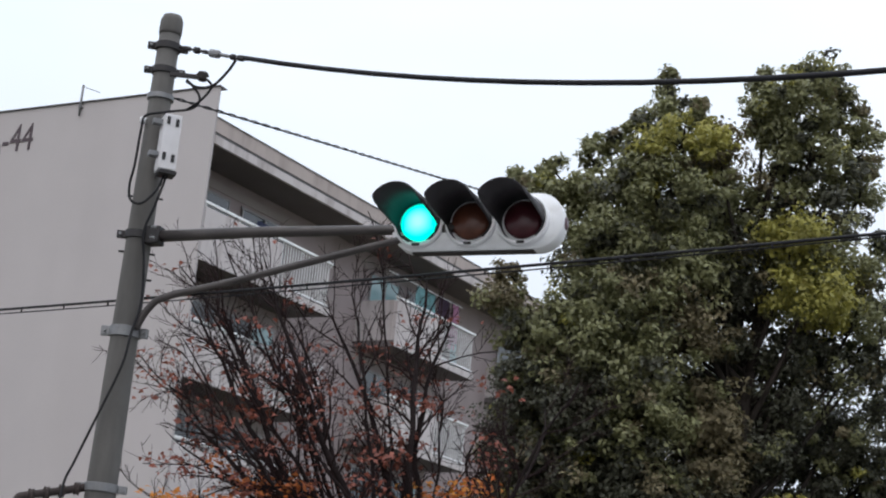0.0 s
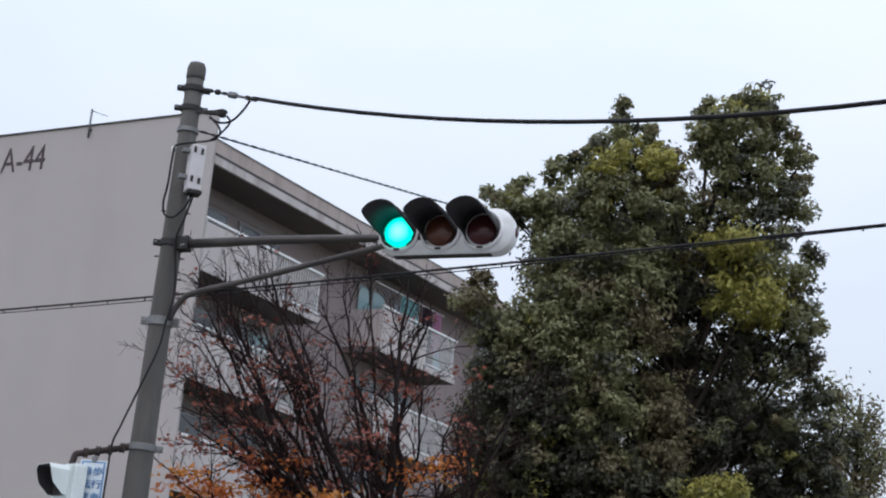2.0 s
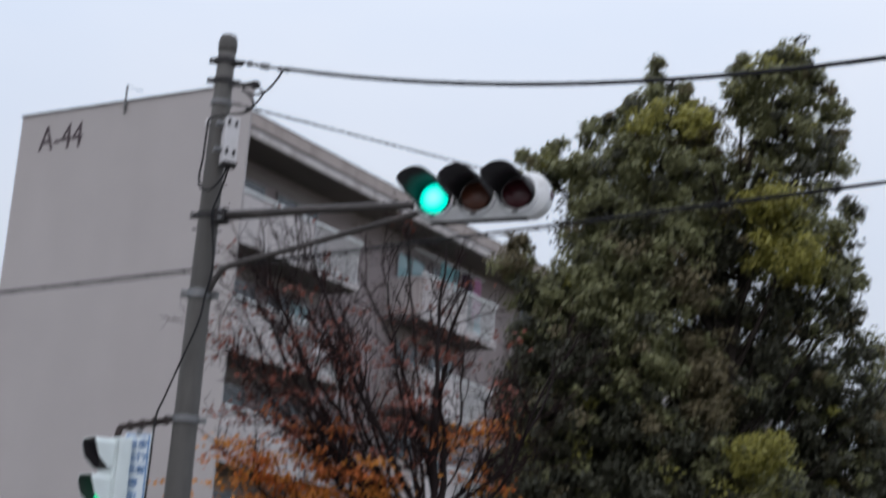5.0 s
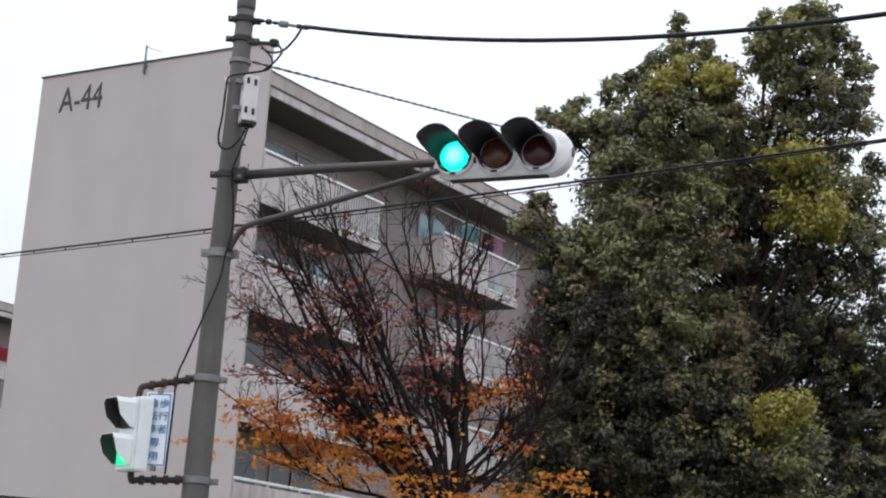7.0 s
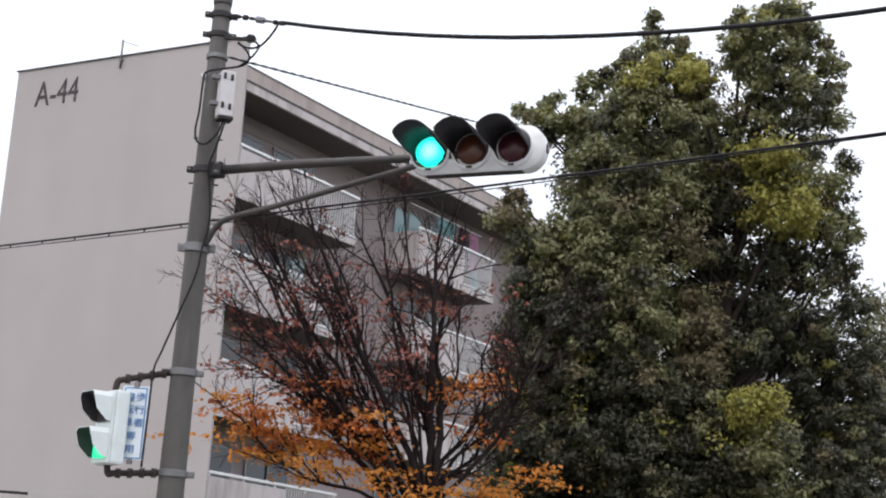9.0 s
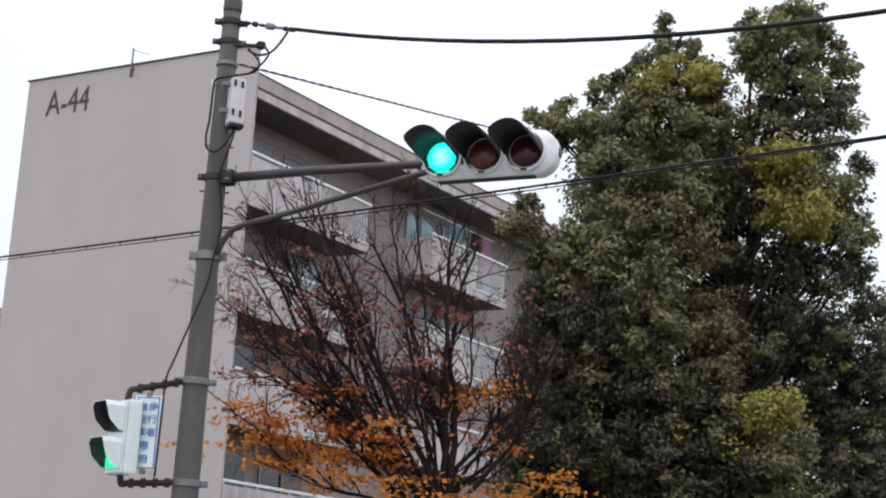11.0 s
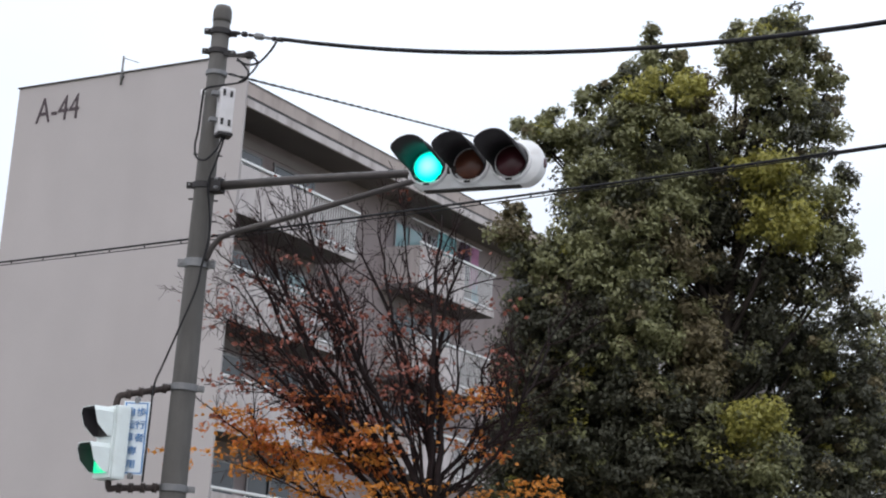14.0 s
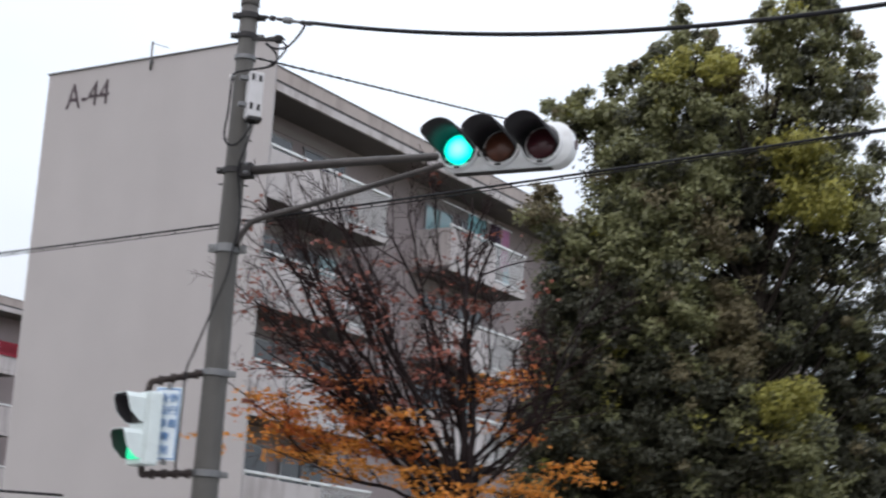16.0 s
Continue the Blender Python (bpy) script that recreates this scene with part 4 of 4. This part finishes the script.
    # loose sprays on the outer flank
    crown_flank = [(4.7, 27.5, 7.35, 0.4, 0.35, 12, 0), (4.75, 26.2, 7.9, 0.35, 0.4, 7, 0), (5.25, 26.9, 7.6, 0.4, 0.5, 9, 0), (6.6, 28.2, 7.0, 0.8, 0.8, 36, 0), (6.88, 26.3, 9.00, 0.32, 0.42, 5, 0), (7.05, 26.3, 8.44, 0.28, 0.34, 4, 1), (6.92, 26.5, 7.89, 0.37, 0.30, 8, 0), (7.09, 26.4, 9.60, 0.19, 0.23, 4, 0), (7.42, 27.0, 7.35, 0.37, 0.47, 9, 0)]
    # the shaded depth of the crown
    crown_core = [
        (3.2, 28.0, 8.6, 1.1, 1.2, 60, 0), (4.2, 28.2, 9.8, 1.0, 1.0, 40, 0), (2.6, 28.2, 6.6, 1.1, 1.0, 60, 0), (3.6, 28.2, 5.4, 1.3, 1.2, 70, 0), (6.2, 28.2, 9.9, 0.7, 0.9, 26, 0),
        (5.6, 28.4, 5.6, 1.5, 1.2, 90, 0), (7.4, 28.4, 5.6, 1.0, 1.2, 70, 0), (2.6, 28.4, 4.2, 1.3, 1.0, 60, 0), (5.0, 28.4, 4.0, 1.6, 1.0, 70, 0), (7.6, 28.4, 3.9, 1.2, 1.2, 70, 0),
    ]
    mats = (LEAF_SHADED, LEAF_OLIVE, LEAF_GOLDGREEN, LEAF_BROWN)
    names = ("dark green leaves, shade put into their colour", "olive green leaves", "yellow-green leaves", "brownish green leaves")
    heap = [([], []) for _ in range(4)]
    bv, bf = [], []
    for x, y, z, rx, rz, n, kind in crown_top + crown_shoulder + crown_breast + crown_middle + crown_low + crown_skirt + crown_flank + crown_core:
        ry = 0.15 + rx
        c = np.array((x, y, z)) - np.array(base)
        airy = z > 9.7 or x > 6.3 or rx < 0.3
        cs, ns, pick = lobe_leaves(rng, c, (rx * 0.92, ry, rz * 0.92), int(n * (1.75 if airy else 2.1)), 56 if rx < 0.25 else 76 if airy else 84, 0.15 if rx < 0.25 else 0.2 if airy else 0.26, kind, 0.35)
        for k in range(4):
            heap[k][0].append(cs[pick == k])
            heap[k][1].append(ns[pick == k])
        # a limb that carries the lobe, from the trunk
        zt = max(2.2, c[2] - 1.6 - 0.4 * abs(c[0]))
        f = Vector((0.02 * zt, 0, zt))
        thick = 0.012 + 0.045 * min(1.0, rx / 0.8)
        mid = f.lerp(Vector(c), 0.5) + Vector((0, 0, -0.15))
        v, fc = tube_data(bend([f, mid, Vector(c), Vector(c) + Vector((0.15 * rng.normal(), 0, rz * 0.8))], 4), [thick * (1 - i / 12) + 0.006 for i in range(13)], 6)
        k = len(bv)
        bv += v
        bf += [tuple(i + k for i in q) for q in fc]
        for _ in range(6):
            e = Vector(c) + Vector(unit(rng, 1)[0] * np.array((rx, ry, rz)) * 0.95)
            v, fc = tube_data([Vector(c), Vector(c).lerp(e, 0.5) + Vector((0, 0, 0.05)), e], [0.016, 0.01, 0.004], 5)
            k = len(bv)
            bv += v
            bf += [tuple(i + k for i in q) for q in fc]
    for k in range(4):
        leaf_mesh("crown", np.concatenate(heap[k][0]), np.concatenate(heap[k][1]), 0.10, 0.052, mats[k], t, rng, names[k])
    arrays("branchwork", bv, bf, GREY_BARK, t, "thin dark branches", smooth=True)
    return t


evergreen()


def small_tree():
    """A thin tree further back, half bare."""
    rng = np.random.default_rng(5)
    base = Vector((8.8, 29.5, 0))
    t = thing("street_tree", Matrix.Translation(base), "sparse grey-green tree behind the evergreen", "tree")
    tv, tf = tube_data([(0, 0, -0.1), (0.05, 0, 3.0), (0.0, 0.05, 5.2), (0.1, 0, 8.0)], [0.14, 0.1, 0.07, 0.02], 8)
    arrays("trunk", tv, tf, GREY_BARK, t, smooth=True)
    bv, bf = [], []
    for i in range(44):
        z = 2.8 + 5.0 * rng.uniform()
        a = rng.uniform(0, 6.28)
        pts, rad = limb((0.02, 0, z), (math.cos(a), math.sin(a), 0.7), 1.75 - 0.14 * z, 0.03, 0.004, rng)
        v, fc = tube_data(pts, rad, 5)
        k = len(bv)
        bv += v
        bf += [tuple(j + k for j in q) for q in fc]
        q = np.array([tuple(p) for p in pts[3:]])
        cs = np.repeat(q, 26, 0) + rng.normal(0, 0.16, (len(q) * 26, 3))
        leaf_mesh("crown", cs, unit(rng, len(cs)), 0.1, 0.05, LEAF_OLIVE if i % 3 else LEAF_BROWN, t, rng, "thin grey-green leaves")
    arrays("branchwork", bv, bf, GREY_BARK, t, smooth=True)
    return t


small_tree()


def autumn_tree():
    """A fan of dark limbs, nearly bare above, with sprays of orange leaves low down."""
    rng = np.random.default_rng(23)
    base = Vector((0.45, 23.0, 0))
    t = thing("autumn_tree", Matrix.Translation(base), "nearly bare tree with dark fanning limbs and orange leaves", "tree")
    tv, tf = tube_data([(0, 0, -0.1), (0.02, 0, 1.2), (0.0, 0, 2.6), (0.0, 0, 3.1)], [0.2, 0.15, 0.13, 0.12], 12)
    arrays("trunk", tv, tf, BARK, t, "dark trunk", smooth=True)
    # where each limb ends: sideways, in depth, height; how straight it leans out; its thickness at the fork
    ends = [(-2.75, 0.3, 7.3, 0.50, 0.050), (-3.3, -0.4, 5.8, 0.44, 0.048), (-2.3, 0.5, 7.5, 0.40, 0.055), (-1.9, -0.6, 7.4, 0.42, 0.052), (-1.4, 0.3, 7.3, 0.18, 0.058),
            (-0.5, -0.2, 7.85, 0.15, 0.052), (0.15, 0.5, 7.3, 0.15, 0.048), (1.2, -0.3, 7.2, 0.24, 0.052), (0.95, 0.3, 5.75, 0.36, 0.036), (0.85, -0.2, 4.6, 0.50, 0.038)]
    ends += [(-3.05, 0.2, 6.2, 0.50, 0.028), (-2.9, -0.5, 5.2, 0.46, 0.028), (-2.9, 0.6, 6.7, 0.50, 0.028), (-2.6, -0.7, 6.6, 0.44, 0.03), (-1.0, 0.8, 7.4, 0.30, 0.026),
             (-0.6, 0.4, 8.6, 0.20, 0.02), (-1.7, 0.2, 7.1, 0.36, 0.03), (0.65, 0.7, 6.6, 0.26, 0.026), (-3.1, 0.1, 4.6, 0.50, 0.026), (-2.0, 0.9, 5.6, 0.40, 0.026),
             (-2.6, 0.4, 7.8, 0.46, 0.02), (-2.1, -0.5, 7.5, 0.42, 0.02), (-3.6, 0.0, 6.5, 0.50, 0.014), (-3.5, 0.3, 5.9, 0.48, 0.014), (1.05, -0.1, 6.4, 0.30, 0.034), (0.6, 0.2, 6.0, 0.26, 0.03), (-1.5, -0.8, 6.4, 0.30, 0.028)]
    tips = []
    twv, twf = [], []

    def tube_into(pts, rad, sides, into):
        v, f = tube_data(pts, rad, sides, closed=False)
        k = len(into[0])
        into[0].extend(v)
        into[1].extend(tuple(i + k for i in q) for q in f)

    def grow(pts, rad, level):
        """Side shoots along a branch, finer at each level."""
        n = len(pts) - 1
        first = int(n * (0.34, 0.15, 0.1)[level])
        for i in range(first, n):
            for _ in range((2, 1, 1)[level]):
                if rng.uniform() > (0.30, 0.58, 0.5)[level] + (0.13 if pts[i].z > 5.6 and pts[i].x < -1.0 else 0.05):
                    continue
                d = (pts[i + 1] - pts[i]).normalized()
                s = Vector(rng.normal(0, 1, 3))
                s = (s - d * s.dot(d)).normalized()
                ang = rng.uniform(0.4, 0.95)
                way = d * math.cos(ang) + s * math.sin(ang) + Vector((0, 0, 0.1))
                length = (1.5, 0.62, 0.3)[level] * rng.uniform(0.45, 1.1) * (1.0 - 0.45 * i / n)
                steps = (8, 5, 3)[level]
                q, r = limb(pts[i], way, length, max(0.004, min(rad[i] * 0.6, (0.018, 0.009, 0.006)[level])), (0.006, 0.004, 0.003)[level], rng, steps, 0.02, (0.12, 0.14, 0.12)[level])
                tube_into(q, r, (5, 3, 3)[level], (twv, twf))
                tips.append(np.array(q[-1]))
                if level == 1:
                    tips.append(np.array(q[2]))
                if level < 2:
                    grow(q, r, level + 1)

    for dx, dy, z, lean, thick in ends:
        a = Vector((0.02 * rng.normal(), 0.02 * rng.normal(), 2.75 + 0.35 * rng.uniform()))
        e = Vector((dx, dy, z))
        c = a + Vector(((e.x - a.x) * lean, (e.y - a.y) * 0.5, (e.z - a.z) * 0.5))
        n = 22
        pts = [a * (1 - t) ** 2 + c * 2 * t * (1 - t) + e * t * t for t in [i / n for i in range(n + 1)]]
        walkoff, drift = Vector((0, 0, 0)), Vector((0, 0, 0))
        for i in range(2, n + 1):
            drift = drift * 0.75 + Vector(rng.normal(0, 0.026, 3))
            walkoff += drift
            pts[i] = pts[i] + walkoff
        rad = [thick * (1 - i / n) ** 0.6 + 0.005 for i in range(n + 1)]
        lv, lf = tube_data(pts, rad, 8)
        arrays("limb", lv, lf, BARK, t, smooth=True)
        grow(pts, rad, 0)
    arrays("twig_spray", twv, twf, TWIG, t, "fine bare twigs", smooth=True)["kind"] = "stuff"
    tips = np.array(tips)
    # leaves still on: dense sprays below, a few russet ones above
    groups = {"russet": [], "orange": [], "gold": []}
    for p in tips:
        z = p[2]
        chance = 0.03 if z < 4.3 else 0.04 if z < 4.9 else 0.045 if z < 6.2 else 0.02 if z < 6.9 else 0.004
        if p[0] > 0.95:
            continue
        if p[0] < -3.3 or p[0] > 0.3:
            chance *= 0.6
        if rng.uniform() < chance:
            n = int((26 if z < 4.4 else 18 if z < 5.0 else 11) * rng.uniform(0.5, 1.4))
            c = p + rng.normal(0, 1, (n, 3)) * np.array((0.14, 0.14, 0.045))
            kind = "gold" if z < 4.0 + 0.3 * rng.normal() else "orange" if z < 4.6 + 0.35 * rng.normal() else "russet"
            groups[kind].append(c)
    # low sprays on the outer limbs
    for x, y, z, w, n in ((-2.7, -0.2, 4.45, 0.35, 200), (-2.3, 0.3, 4.15, 0.4, 330), (-1.8, -0.3, 4.1, 0.45, 440), (-1.35, 0.2, 4.1, 0.4, 460), (-0.9, -0.2, 4.05, 0.35, 380),
                         (-2.2, 0.2, 3.75, 0.5, 240), (-1.4, -0.2, 3.7, 0.5, 300), (-0.6, -0.3, 3.5, 0.4, 260), (-2.9, 0.0, 3.9, 0.35, 140), (0.1, 0.4, 4.7, 0.4, 120),
                         (0.45, -0.2, 4.95, 0.3, 110), (0.2, 0.3, 4.35, 0.35, 100), (1.2, 0.3, 3.6, 0.35, 240), (0.75, 0.2, 3.5, 0.35, 200), (0.0, -0.5, 3.35, 0.45, 160), (-1.9, 0.1, 4.75, 0.5, 150)):
        for _ in range(7):
            k = n // 7
            c0 = np.array((x, y, z)) + rng.normal(0, 1, 3) * np.array((w * 0.75, w * 0.5, 0.14))
            c = c0 + rng.normal(0, 1, (k, 3)) * np.array((0.17, 0.17, 0.04))
            groups["gold" if z < 4.0 or rng.uniform() < 0.45 else "orange"].append(c)
    for kind, m in (("russet", LEAF_RUSSET), ("orange", LEAF_ORANGE), ("gold", LEAF_GOLD)):
        cs = np.concatenate(groups[kind])
        leaf_mesh("crown", cs, np.tile(np.array((0.0, -0.2, 1.0)), (len(cs), 1)), 0.092, 0.066, m, t, rng, kind + " autumn leaves")
    return t


autumn_tree()


def motions():
    """The camera alone moves; everything in the place stands still."""


motions()
